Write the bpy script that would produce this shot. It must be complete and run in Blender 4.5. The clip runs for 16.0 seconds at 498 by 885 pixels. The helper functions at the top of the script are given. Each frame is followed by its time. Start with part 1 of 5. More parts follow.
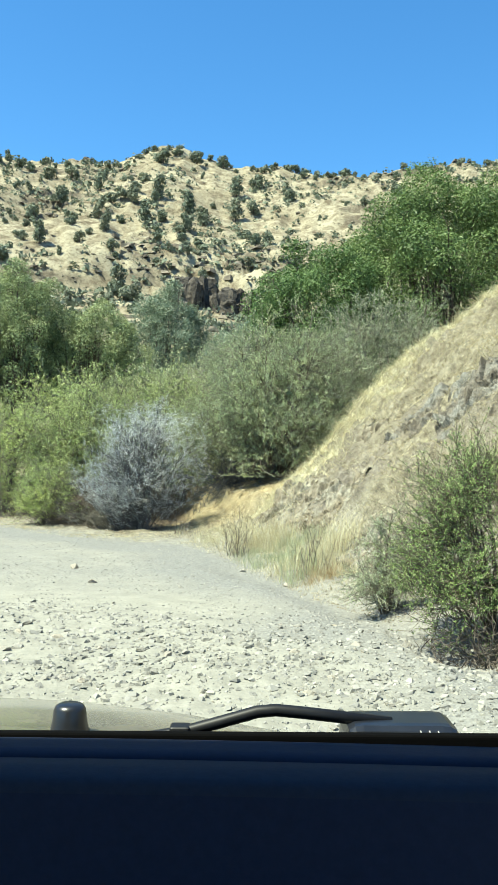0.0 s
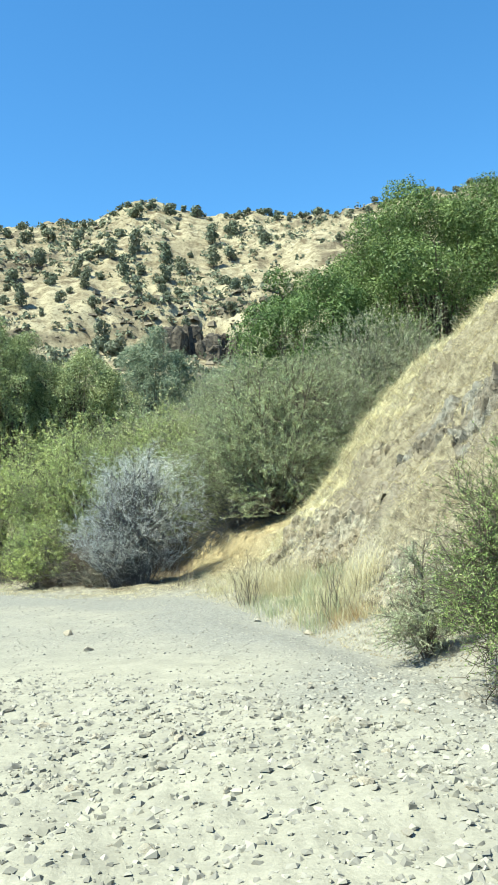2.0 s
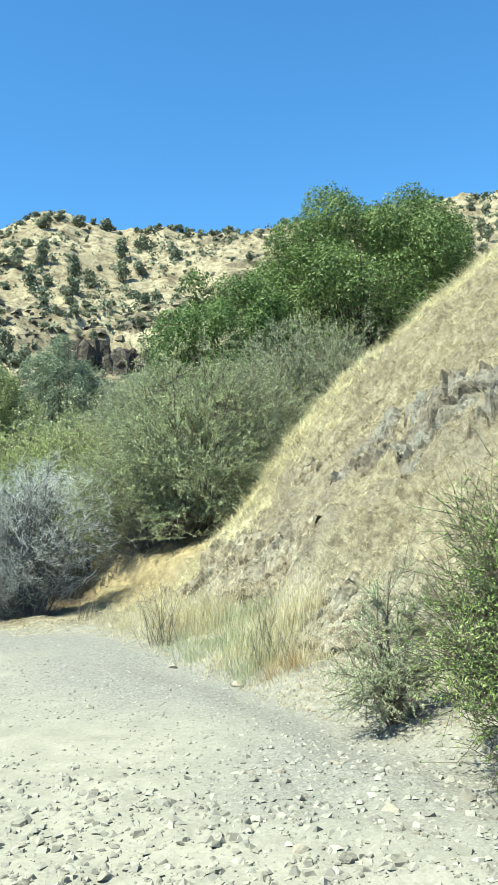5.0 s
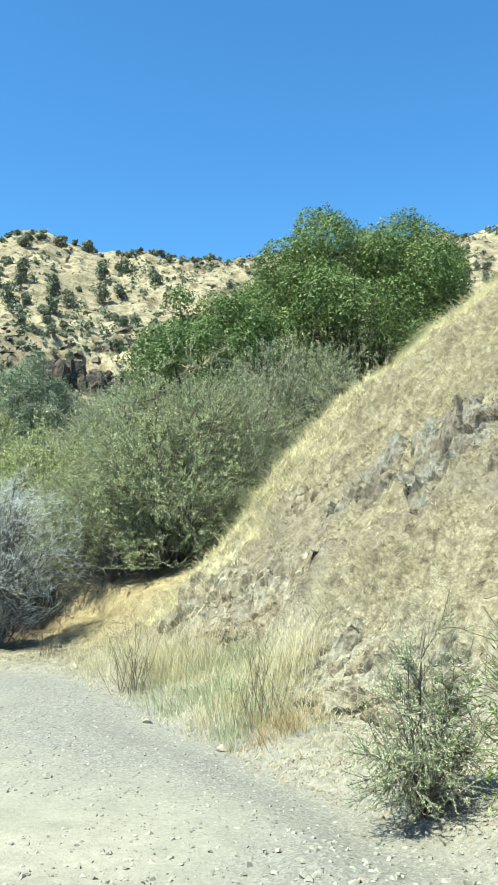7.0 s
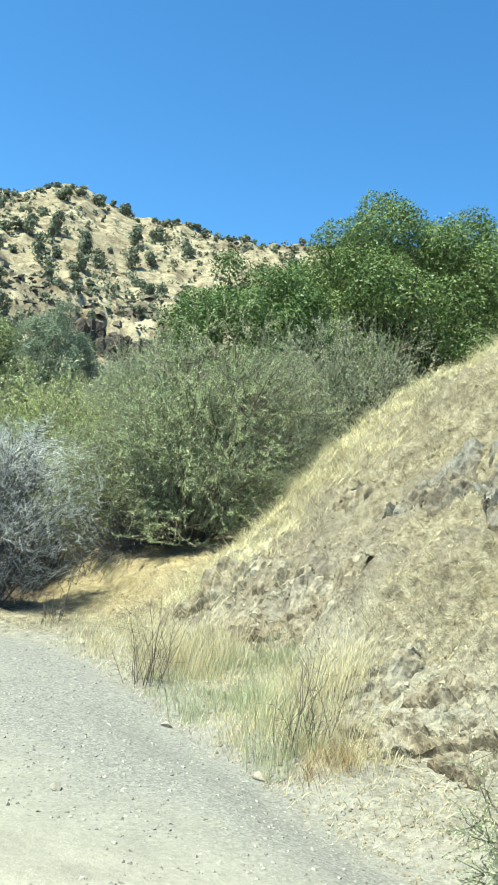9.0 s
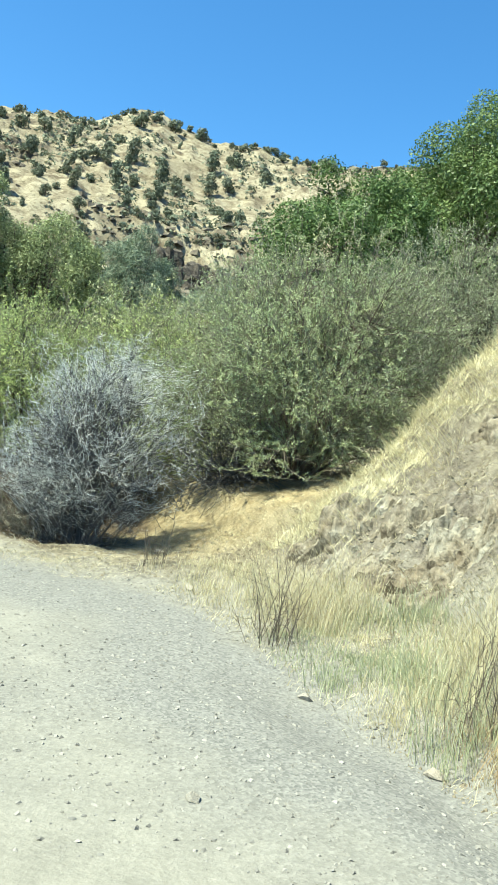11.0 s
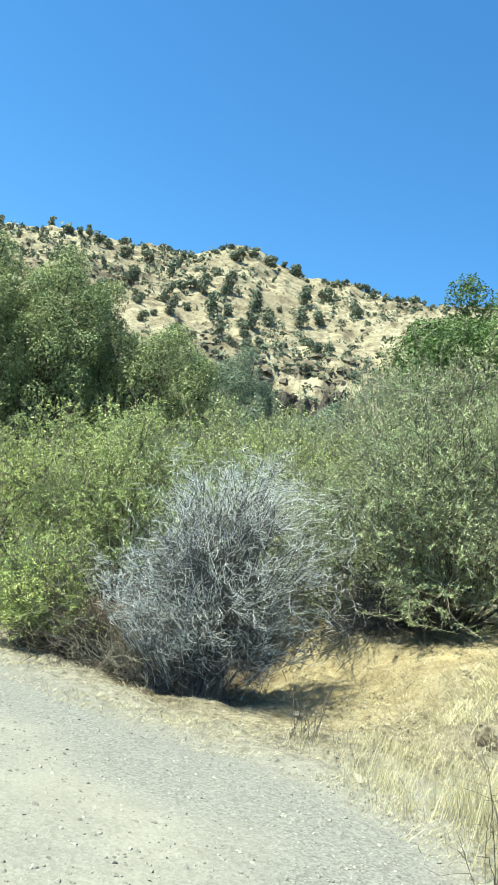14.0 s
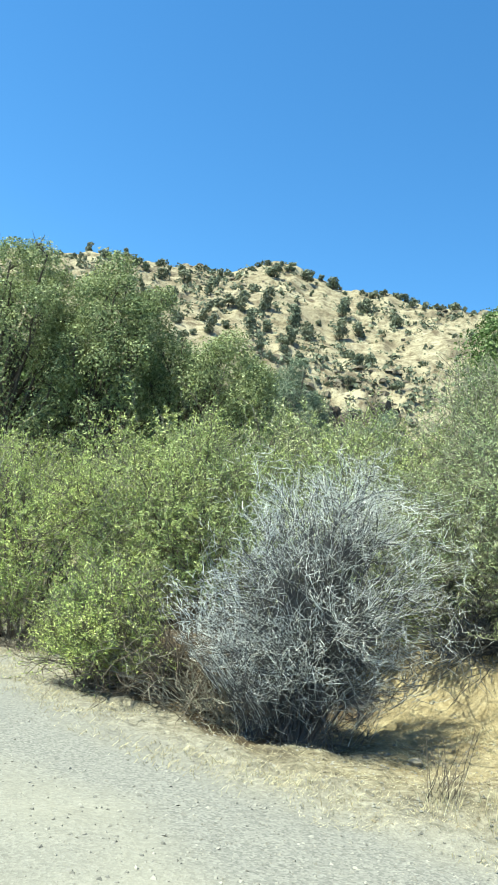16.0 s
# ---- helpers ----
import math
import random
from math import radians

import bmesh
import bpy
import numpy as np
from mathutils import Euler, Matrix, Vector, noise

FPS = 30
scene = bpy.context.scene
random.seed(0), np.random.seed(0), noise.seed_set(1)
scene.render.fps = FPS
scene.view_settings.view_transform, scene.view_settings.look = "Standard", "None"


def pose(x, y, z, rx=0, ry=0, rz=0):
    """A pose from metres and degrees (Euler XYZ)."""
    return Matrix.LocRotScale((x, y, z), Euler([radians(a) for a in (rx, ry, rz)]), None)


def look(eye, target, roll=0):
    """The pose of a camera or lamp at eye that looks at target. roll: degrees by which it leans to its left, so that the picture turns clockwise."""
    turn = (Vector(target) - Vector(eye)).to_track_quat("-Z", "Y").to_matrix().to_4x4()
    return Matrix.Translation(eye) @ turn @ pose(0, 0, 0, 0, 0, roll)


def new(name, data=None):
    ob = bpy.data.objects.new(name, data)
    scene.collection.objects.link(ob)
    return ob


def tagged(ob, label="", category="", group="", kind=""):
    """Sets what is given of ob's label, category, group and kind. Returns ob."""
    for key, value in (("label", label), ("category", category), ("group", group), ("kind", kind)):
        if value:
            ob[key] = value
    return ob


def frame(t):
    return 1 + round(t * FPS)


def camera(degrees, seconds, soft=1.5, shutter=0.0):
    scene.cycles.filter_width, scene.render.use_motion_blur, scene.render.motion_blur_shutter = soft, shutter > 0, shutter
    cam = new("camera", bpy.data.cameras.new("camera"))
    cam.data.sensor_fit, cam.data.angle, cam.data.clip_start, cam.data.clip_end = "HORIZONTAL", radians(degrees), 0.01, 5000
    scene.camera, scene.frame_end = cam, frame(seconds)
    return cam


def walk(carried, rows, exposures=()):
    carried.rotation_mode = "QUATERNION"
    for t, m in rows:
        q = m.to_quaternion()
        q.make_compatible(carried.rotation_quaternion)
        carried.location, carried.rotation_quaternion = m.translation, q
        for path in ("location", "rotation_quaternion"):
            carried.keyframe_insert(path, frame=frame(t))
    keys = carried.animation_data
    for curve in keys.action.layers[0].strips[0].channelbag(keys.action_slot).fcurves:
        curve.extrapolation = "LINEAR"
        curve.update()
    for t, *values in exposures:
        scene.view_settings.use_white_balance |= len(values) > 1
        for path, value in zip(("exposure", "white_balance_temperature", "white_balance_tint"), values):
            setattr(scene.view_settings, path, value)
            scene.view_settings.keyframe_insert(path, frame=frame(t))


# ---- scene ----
cam = camera(31.9, 16.0, 1.6)
PATH = [
    (0, (0.0, 0.0, 1.576), (-0.051, 1.998, 1.66), 1.7),
    (0.5, (-0.091, 0.258, 1.628), (-0.135, 2.252, 1.779), 2.6),
    (1, (-0.121, 0.56, 1.62), (-0.179, 2.55, 1.81), 1.2),
    (1.5, (0.006, 1.01, 1.516), (-0.056, 3.001, 1.692), -3.0),
    (2, (-0.103, 1.39, 1.505), (-0.143, 3.381, 1.688), -3.5),
    (2.5, (-0.203, 1.692, 1.542), (-0.223, 3.683, 1.727), -2.6),
    (3, (-0.191, 1.92, 1.555), (-0.194, 3.913, 1.728), -3.1),
    (3.5, (-0.319, 2.262, 1.608), (-0.294, 4.257, 1.749), -0.7),
    (4, (-0.437, 2.742, 1.621), (-0.364, 4.737, 1.751), 1.0),
    (4.5, (-0.326, 3.13, 1.597), (-0.204, 5.118, 1.771), -1.6),
    (5, (-0.292, 3.378, 1.626), (-0.116, 5.359, 1.837), -3.1),
    (5.2, (-0.363, 3.594, 1.61), (-0.164, 5.572, 1.829), -2.6),
    (7.5, (-0.495, 5.097, 1.748), (-0.233, 7.06, 2.028), 0.4),
    (8, (-0.716, 5.545, 1.76), (-0.439, 7.507, 2.032), 4.6),
    (8.2, (-0.782, 5.697, 1.759), (-0.5, 7.656, 2.045), 6.2),
    (10.3, (-1.211, 7.237, 1.689), (-1.027, 9.226, 1.783), 9.0),
    (10.5, (-1.259, 7.434, 1.697), (-1.106, 9.426, 1.774), 8.9),
    (11, (-1.354, 7.787, 1.715), (-1.274, 9.784, 1.775), 8.1),
    (11.5, (-1.393, 8.093, 1.74), (-1.37, 10.092, 1.784), 6.8),
    (12, (-1.578, 8.417, 1.75), (-1.607, 10.416, 1.804), 7.0),
    (12.5, (-1.789, 8.817, 1.762), (-1.869, 10.814, 1.849), 8.2),
    (13, (-1.981, 9.092, 1.772), (-2.095, 11.08, 1.952), 10.0),
    (13.5, (-2.254, 9.386, 1.736), (-2.383, 11.363, 2.015), 12.2),
    (14, (-2.321, 9.811, 1.715), (-2.467, 11.781, 2.029), 11.9),
    (14.5, (-2.442, 10.137, 1.712), (-2.617, 12.103, 2.036), 10.9),
    (15, (-2.51, 10.534, 1.699), (-2.729, 12.497, 2.015), 8.3),
    (15.5, (-2.562, 10.919, 1.662), (-2.802, 12.879, 1.979), 6.9),
    (16, (-2.93, 11.251, 1.708), (-3.179, 13.207, 2.04), 10.0),
]
walk(cam, [(t, look(eye, target, roll)) for t, eye, target, roll in PATH], ((0, 1.42, 6500, -6), (16, 1.42, 6500, -6)))

# ---- world, sun, exposure ----
SUN_FROM = Vector((-0.44, -0.27, 0.86)).normalized()
world = bpy.data.worlds.new("daylight")
scene.world = world
world.use_nodes = True
wn = world.node_tree.nodes
sky = wn.new("ShaderNodeTexSky")
sky.sky_type, sky.sun_disc = "NISHITA", False
sky.sun_elevation = math.asin(SUN_FROM.z)
sky.sun_rotation = math.atan2(SUN_FROM.x, SUN_FROM.y)
sky.air_density, sky.dust_density, sky.ozone_density, sky.altitude = 1.0, 0.25, 5.0, 600
deep = wn.new("ShaderNodeHueSaturation")
deep.inputs["Saturation"].default_value = 1.2
world.node_tree.links.new(sky.outputs[0], deep.inputs["Color"])
wn["Background"].inputs["Strength"].default_value = 0.10
world.node_tree.links.new(deep.outputs[0], wn["Background"].inputs["Color"])
sun = new("sun", bpy.data.lights.new("sun", "SUN"))
sun.data.energy, sun.data.angle, sun.data.color = 5.0, radians(0.53), (1.0, 0.94, 0.80)
sun.matrix_world = look((0, 0, 30), Vector((0, 0, 30)) - SUN_FROM)


# ---- materials ----
def material(name, rough=0.85, metallic=0.0, spec=0.3):
    m = bpy.data.materials.new(name)
    m.use_nodes = True
    b = m.node_tree.nodes["Principled BSDF"]
    b.inputs["Roughness"].default_value = rough
    b.inputs["Metallic"].default_value = metallic
    b.inputs["Specular IOR Level"].default_value = spec
    return m, m.node_tree.nodes, m.node_tree.links, b


def noise_node(nt, links, vec, scale, detail=5, rough=0.6, distort=0.0):
    n = nt.new("ShaderNodeTexNoise")
    n.inputs["Scale"].default_value, n.inputs["Detail"].default_value = scale, detail
    n.inputs["Roughness"].default_value, n.inputs["Distortion"].default_value = rough, distort
    if vec is not None:
        links.new(vec, n.inputs["Vector"])
    return n.outputs["Fac"]


def ramp(nt, links, fac, stops):
    r = nt.new("ShaderNodeValToRGB")
    while len(r.color_ramp.elements) < len(stops):
        r.color_ramp.elements.new(0.5)
    for e, (p, c) in zip(r.color_ramp.elements, stops):
        e.position, e.color = p, (*c, 1)
    links.new(fac, r.inputs["Fac"])
    return r.outputs["Color"]


def mix(nt, links, fac, a, b, how="MIX"):
    n = nt.new("ShaderNodeMix")
    n.data_type, n.blend_type = "RGBA", how
    for sock, val in ((n.inputs[0], fac), (n.inputs[6], a), (n.inputs[7], b)):
        if isinstance(val, (int, float)):
            sock.default_value = val
        elif isinstance(val, tuple):
            sock.default_value = (*val, 1)
        else:
            links.new(val, sock)
    return n.outputs[2]


def maths(nt, links, op, a, b=0.0, clamp=False):
    n = nt.new("ShaderNodeMath")
    n.operation, n.use_clamp = op, clamp
    for sock, val in zip(n.inputs, (a, b)):
        if isinstance(val, (int, float)):
            sock.default_value = val
        else:
            links.new(val, sock)
    return n.outputs[0]


def bump(nt, links, height, bsdf, strength, dist):
    n = nt.new("ShaderNodeBump")
    n.inputs["Strength"].default_value, n.inputs["Distance"].default_value = strength, dist
    links.new(height, n.inputs["Height"])
    links.new(n.outputs[0], bsdf.inputs["Normal"])


def attribute(nt, name):
    n = nt.new("ShaderNodeAttribute")
    n.attribute_name = name
    return n.outputs["Fac"]


def ground_material():
    m, nt, ln, b = material("earth_gravel_and_dry_grass", 0.95, 0, 0.15)
    pos = nt.new("ShaderNodeNewGeometry").outputs["Position"]
    fine = noise_node(nt, ln, pos, 26, 6, 0.75)
    mid = noise_node(nt, ln, pos, 2.6, 5, 0.6)
    far = noise_node(nt, ln, pos, 0.045, 6, 0.65)
    grain = ramp(nt, ln, fine, [(0.28, (0.55, 0.55, 0.55)), (0.72, (1.25, 1.25, 1.25))])
    # pale compacted dust and grey gravel of the road
    dust = ramp(nt, ln, mid, [(0.3, (0.207, 0.2, 0.17)), (0.7, (0.28, 0.27, 0.228))])
    vor = nt.new("ShaderNodeTexVoronoi")
    vor.inputs["Scale"].default_value = 55
    ln.new(pos, vor.inputs["Vector"])
    chips = ramp(nt, ln, vor.outputs["Color"], [(0.1, (0.125, 0.125, 0.118)), (0.9, (0.235, 0.232, 0.213))])
    gravel = mix(nt, ln, attribute(nt, "gravel"), dust, chips)
    road = mix(nt, ln, 0.5, gravel, grain, "MULTIPLY")
    # bank: brown crumbly soil with thin straw
    lumps = noise_node(nt, ln, pos, 8.0, 7, 0.75)
    soil = ramp(nt, ln, maths(nt, ln, "ADD", maths(nt, ln, "MULTIPLY", lumps, 0.7), maths(nt, ln, "MULTIPLY", mid, 0.3)), [(0.37, (0.062, 0.051, 0.035)), (0.49, (0.188, 0.166, 0.115)), (0.63, (0.335, 0.307, 0.22))])
    soil = mix(nt, ln, 0.85, soil, grain, "MULTIPLY")
    yellow = ramp(nt, ln, mid, [(0.3, (0.27, 0.208, 0.105)), (0.7, (0.43, 0.355, 0.20))])
    yellow = mix(nt, ln, 0.7, yellow, grain, "MULTIPLY")
    stone = ramp(nt, ln, noise_node(nt, ln, pos, 7.0, 8, 0.78), [(0.36, (0.05, 0.043, 0.035)), (0.5, (0.15, 0.132, 0.105)), (0.66, (0.27, 0.25, 0.205))])
    soil = mix(nt, ln, attribute(nt, "pale_scree"), soil, mix(nt, ln, 0.8, ramp(nt, ln, lumps, [(0.36, (0.17, 0.16, 0.13)), (0.6, (0.30, 0.287, 0.24))]), grain, "MULTIPLY"))
    near = mix(nt, ln, attribute(nt, "yellow_clay"), soil, yellow)
    near = mix(nt, ln, attribute(nt, "bedrock"), near, stone)
    # leaf litter, its brown darkened for the shade under the brush
    litter_and_shade = ramp(nt, ln, mid, [(0.3, (0.05, 0.0375, 0.025)), (0.7, (0.11, 0.085, 0.055))])
    near = mix(nt, ln, attribute(nt, "litter_and_shade"), near, mix(nt, ln, 0.8, litter_and_shade, grain, "MULTIPLY"))
    near = mix(nt, ln, attribute(nt, "road"), near, road)
    # hill: straw slopes with brown rock
    straw = ramp(nt, ln, far, [(0.3, (0.205, 0.178, 0.122)), (0.5, (0.285, 0.255, 0.176)), (0.7, (0.36, 0.328, 0.235))])
    scrub = noise_node(nt, ln, pos, 0.16, 7, 0.75)
    straw = mix(nt, ln, maths(nt, ln, "MULTIPLY", maths(nt, ln, "SUBTRACT", scrub, 0.455), 6.0, True), straw, (0.11, 0.0875, 0.0575))
    tufts = noise_node(nt, ln, pos, 0.75, 5, 0.7)
    straw = mix(nt, ln, maths(nt, ln, "MULTIPLY", maths(nt, ln, "SUBTRACT", tufts, 0.53), 7.0, True), straw, (0.095, 0.0775, 0.05))
    clods = noise_node(nt, ln, pos, 1.9, 4, 0.7)
    straw = mix(nt, ln, maths(nt, ln, "MULTIPLY", maths(nt, ln, "SUBTRACT", clods, 0.56), 6.0, True), straw, (0.10, 0.085, 0.06))
    crag = ramp(nt, ln, noise_node(nt, ln, pos, 0.3, 8, 0.78), [(0.38, (0.026, 0.022, 0.018)), (0.53, (0.085, 0.07, 0.052)), (0.70, (0.20, 0.172, 0.125))])
    hill = mix(nt, ln, attribute(nt, "crag"), straw, crag)
    col = mix(nt, ln, attribute(nt, "hill"), near, hill)
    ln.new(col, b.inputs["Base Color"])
    crumb = noise_node(nt, ln, pos, 9.0, 6, 0.7)
    h = maths(nt, ln, "ADD", maths(nt, ln, "MULTIPLY", fine, 0.3), maths(nt, ln, "ADD", maths(nt, ln, "MULTIPLY", crumb, 0.7), maths(nt, ln, "MULTIPLY", vor.outputs["Distance"], 0.15)))
    h = maths(nt, ln, "MULTIPLY", h, maths(nt, ln, "SUBTRACT", 1.0, maths(nt, ln, "MULTIPLY", attribute(nt, "road"), 0.72)))
    bump(nt, ln, h, b, 0.9, 0.06)
    coarse = nt.new("ShaderNodeBump")
    coarse.inputs["Strength"].default_value, coarse.inputs["Distance"].default_value = 0.4, 1.0
    ln.new(maths(nt, ln, "MULTIPLY", maths(nt, ln, "ADD", tufts, noise_node(nt, ln, pos, 2.0, 4, 0.7)), attribute(nt, "hill")), coarse.inputs["Height"])
    ln.new(coarse.outputs[0], b.inputs["Normal"].links[0].from_node.inputs["Normal"])
    return m


def leaf_material(name, dark, light, tip, translucent=0.25, rough=0.55):
    m, nt, ln, b = material(name, rough, 0, 0.2)
    g = nt.new("ShaderNodeNewGeometry")
    info = nt.new("ShaderNodeObjectInfo")
    patch = noise_node(nt, ln, g.outputs["Position"], 1.3, 3, 0.6)
    col = ramp(nt, ln, g.outputs["Random Per Island"], [(0.0, dark), (0.55, light), (0.93, tip)])
    shade = ramp(nt, ln, patch, [(0.32, (0.72, 0.78, 0.70)), (0.68, (1.22, 1.15, 1.08))])
    col = mix(nt, ln, 1.0, col, shade, "MULTIPLY")
    vary = ramp(nt, ln, info.outputs["Random"], [(0.0, (0.88, 0.92, 0.9)), (1.0, (1.1, 1.05, 1.02))])
    col = mix(nt, ln, 1.0, col, vary, "MULTIPLY")
    ln.new(col, b.inputs["Base Color"])
    tr = nt.new("ShaderNodeBsdfTranslucent")
    ln.new(col, tr.inputs["Color"])
    mx = nt.new("ShaderNodeMixShader")
    mx.inputs[0].default_value = translucent
    ln.new(b.outputs[0], mx.inputs[1])
    ln.new(tr.outputs[0], mx.inputs[2])
    ln.new(mx.outputs[0], nt["Material Output"].inputs["Surface"])
    return m


def plain_material(name, a, c, scale=6.0, rough=0.85, metallic=0.0, spec=0.3, depth=0.0, island=False):
    m, nt, ln, b = material(name, rough, metallic, spec)
    co = nt.new("ShaderNodeTexCoord").outputs["Object"]
    n = noise_node(nt, ln, co, scale, 6, 0.65)
    col = ramp(nt, ln, n, [(0.3, a), (0.7, c)])
    if island:
        g = nt.new("ShaderNodeNewGeometry")
        col = mix(nt, ln, 1.0, col, ramp(nt, ln, g.outputs["Random Per Island"], [(0.0, (0.7, 0.7, 0.7)), (1.0, (1.25, 1.25, 1.25))]), "MULTIPLY")
    else:
        info = nt.new("ShaderNodeObjectInfo")
        col = mix(nt, ln, 1.0, col, ramp(nt, ln, info.outputs["Random"], [(0.0, (0.75, 0.74, 0.74)), (0.6, (1.0, 1.0, 1.0)), (1.0, (1.15, 1.08, 1.0))]), "MULTIPLY")
    ln.new(col, b.inputs["Base Color"])
    if depth:
        bump(nt, ln, n, b, 0.8, depth)
    return m


def rock_material(name, tone=(1.0, 1.0, 1.0)):
    m, nt, ln, b = material(name, 0.9, 0, 0.25)
    co = nt.new("ShaderNodeTexCoord").outputs["Object"]
    patch = noise_node(nt, ln, co, 1.7, 4, 0.6)
    fine = noise_node(nt, ln, co, 8, 5, 0.7)
    col = ramp(nt, ln, patch, [(p, tuple(t * k for t, k in zip(tone, c))) for p, c in ((0.36, (0.10, 0.085, 0.064)), (0.5, (0.158, 0.143, 0.115)), (0.62, (0.195, 0.19, 0.166)))])
    col = mix(nt, ln, 1.0, col, ramp(nt, ln, fine, [(0.38, (0.45, 0.44, 0.42)), (0.50, (0.88, 0.88, 0.88)), (0.64, (1.2, 1.18, 1.14))]), "MULTIPLY")
    ln.new(col, b.inputs["Base Color"])
    bump(nt, ln, fine, b, 0.9, 0.05)
    return m


OUTCROP = rock_material("weathered_grey_bedrock")
PALE_ROCK = rock_material("pale_crumbling_rock", (1.3, 1.26, 1.16))
CRUMBLY = rock_material("brown_crumbling_rock", (1.42, 1.38, 1.26))
EARTH = ground_material()
LEAF_OLIVE = leaf_material("olive_grey_leaf", (0.16, 0.195, 0.10), (0.35, 0.41, 0.225), (0.54, 0.59, 0.40), 0.2)
LEAF_YELLOW = leaf_material("yellow_green_leaf", (0.125, 0.168, 0.062), (0.325, 0.40, 0.155), (0.53, 0.60, 0.30), 0.2)
LEAF_BRIGHT = leaf_material("bright_green_leaf", (0.165, 0.22, 0.065), (0.37, 0.45, 0.145), (0.58, 0.64, 0.29), 0.2)
LEAF_OAK = leaf_material("oak_leaf", (0.05, 0.088, 0.03), (0.098, 0.155, 0.053), (0.19, 0.26, 0.11), 0.22, 0.45)
LEAF_LIVE_OAK = leaf_material("live_oak_leaf", (0.10, 0.13, 0.064), (0.225, 0.275, 0.138), (0.37, 0.425, 0.24), 0.22, 0.5)
LEAF_PINE = leaf_material("grey_pine_needles", (0.085, 0.125, 0.095), (0.15, 0.205, 0.15), (0.25, 0.30, 0.235), 0.2)
# paler and greyer than the leaf itself: distance haze put into the colour
LEAF_HILL = leaf_material("hazed_blue_oak_leaf", (0.095, 0.115, 0.092), (0.145, 0.17, 0.132), (0.205, 0.23, 0.185), 0.15, 0.8)
LEAF_BUSH = leaf_material("mid_green_leaf", (0.082, 0.132, 0.046), (0.185, 0.262, 0.094), (0.30, 0.38, 0.165), 0.22)
LEAF_GREY = leaf_material("grey_green_leaf", (0.16, 0.20, 0.125), (0.32, 0.37, 0.245), (0.50, 0.55, 0.41), 0.25)
BARK = plain_material("grey_brown_bark", (0.05, 0.0425, 0.035), (0.11, 0.095, 0.0775), 9, 0.9, depth=0.01)
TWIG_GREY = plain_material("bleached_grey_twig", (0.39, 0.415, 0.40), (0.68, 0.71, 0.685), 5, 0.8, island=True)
# this dark grey also paints the shade inside the dead bush
TWIG_DARK = plain_material("dark_grey_and_shaded_twig", (0.055, 0.056, 0.058), (0.13, 0.132, 0.135), 5, 0.85, island=True)
TWIG_BROWN = plain_material("dead_brown_twig", (0.075, 0.06, 0.045), (0.16, 0.135, 0.105), 5, 0.85, island=True)
TWIG_OLIVE = plain_material("olive_grey_twig", (0.11, 0.105, 0.08), (0.27, 0.26, 0.21), 5, 0.85, island=True)
STONE = plain_material("dusty_limestone", (0.22, 0.207, 0.176), (0.34, 0.322, 0.276), 14, 0.95, depth=0.012)


def straw_material(name, base, mid, tip):
    m, nt, ln, b = material(name, 0.7, 0, 0.3)
    g = nt.new("ShaderNodeNewGeometry")
    col = ramp(nt, ln, g.outputs["Random Per Island"], [(0.0, base), (0.5, mid), (1.0, tip)])
    ln.new(mix(nt, ln, 1.0, col, ramp(nt, ln, noise_node(nt, ln, g.outputs["Position"], 1.1, 3), [(0.3, (0.8, 0.78, 0.74)), (0.7, (1.12, 1.1, 1.05))]), "MULTIPLY"), b.inputs["Base Color"])
    tr = nt.new("ShaderNodeBsdfTranslucent")
    ln.new(b.inputs["Base Color"].links[0].from_socket, tr.inputs["Color"])
    mx = nt.new("ShaderNodeMixShader")
    mx.inputs[0].default_value = 0.28
    ln.new(b.outputs[0], mx.inputs[1])
    ln.new(tr.outputs[0], mx.inputs[2])
    ln.new(mx.outputs[0], nt["Material Output"].inputs["Surface"])
    return m


STRAW = straw_material("dry_straw", (0.285, 0.248, 0.157), (0.465, 0.428, 0.292), (0.65, 0.62, 0.46))
PALE_STRAW = straw_material("pale_yellow_straw", (0.50, 0.455, 0.285), (0.72, 0.685, 0.475), (0.85, 0.83, 0.635))
GOLD_STRAW = straw_material("golden_dry_weed", (0.36, 0.32, 0.195), (0.52, 0.485, 0.32), (0.66, 0.635, 0.47))
RUSSET = straw_material("russet_dead_weed", (0.21, 0.145, 0.075), (0.34, 0.25, 0.135), (0.47, 0.37, 0.21))
GREEN_STALK = straw_material("green_weed_stalk", (0.22, 0.265, 0.15), (0.36, 0.40, 0.25), (0.50, 0.53, 0.37))


# ---- building helpers ----
def empty(name, x, y, z, turn=0.0):
    ob = new(name)
    ob.matrix_world = pose(x, y, z, 0, 0, turn)
    ob.empty_display_size = 0.3
    return ob


def mesh_of(name, verts, faces, mat, smooth=False):
    verts, faces = np.asarray(verts, np.float32), np.asarray(faces, np.int32)
    me = bpy.data.meshes.new(name)
    k = faces.shape[1]
    me.vertices.add(len(verts))
    me.vertices.foreach_set("co", verts.ravel())
    me.loops.add(faces.size)
    me.loops.foreach_set("vertex_index", faces.ravel())
    me.polygons.add(len(faces))
    me.polygons.foreach_set("loop_start", np.arange(len(faces), dtype=np.int32) * k)
    me.polygons.foreach_set("use_smooth", np.full(len(faces), smooth))
    me.materials.append(mat)
    me.update(calc_edges=True)
    me.validate()
    return me


def part(name, bm, mat, parent, label=""):
    me = bpy.data.meshes.new(name)
    bm.to_mesh(me)
    bm.free()
    me.materials.append(mat)
    ob = new(name, me)
    ob.parent = parent
    return tagged(ob, label)


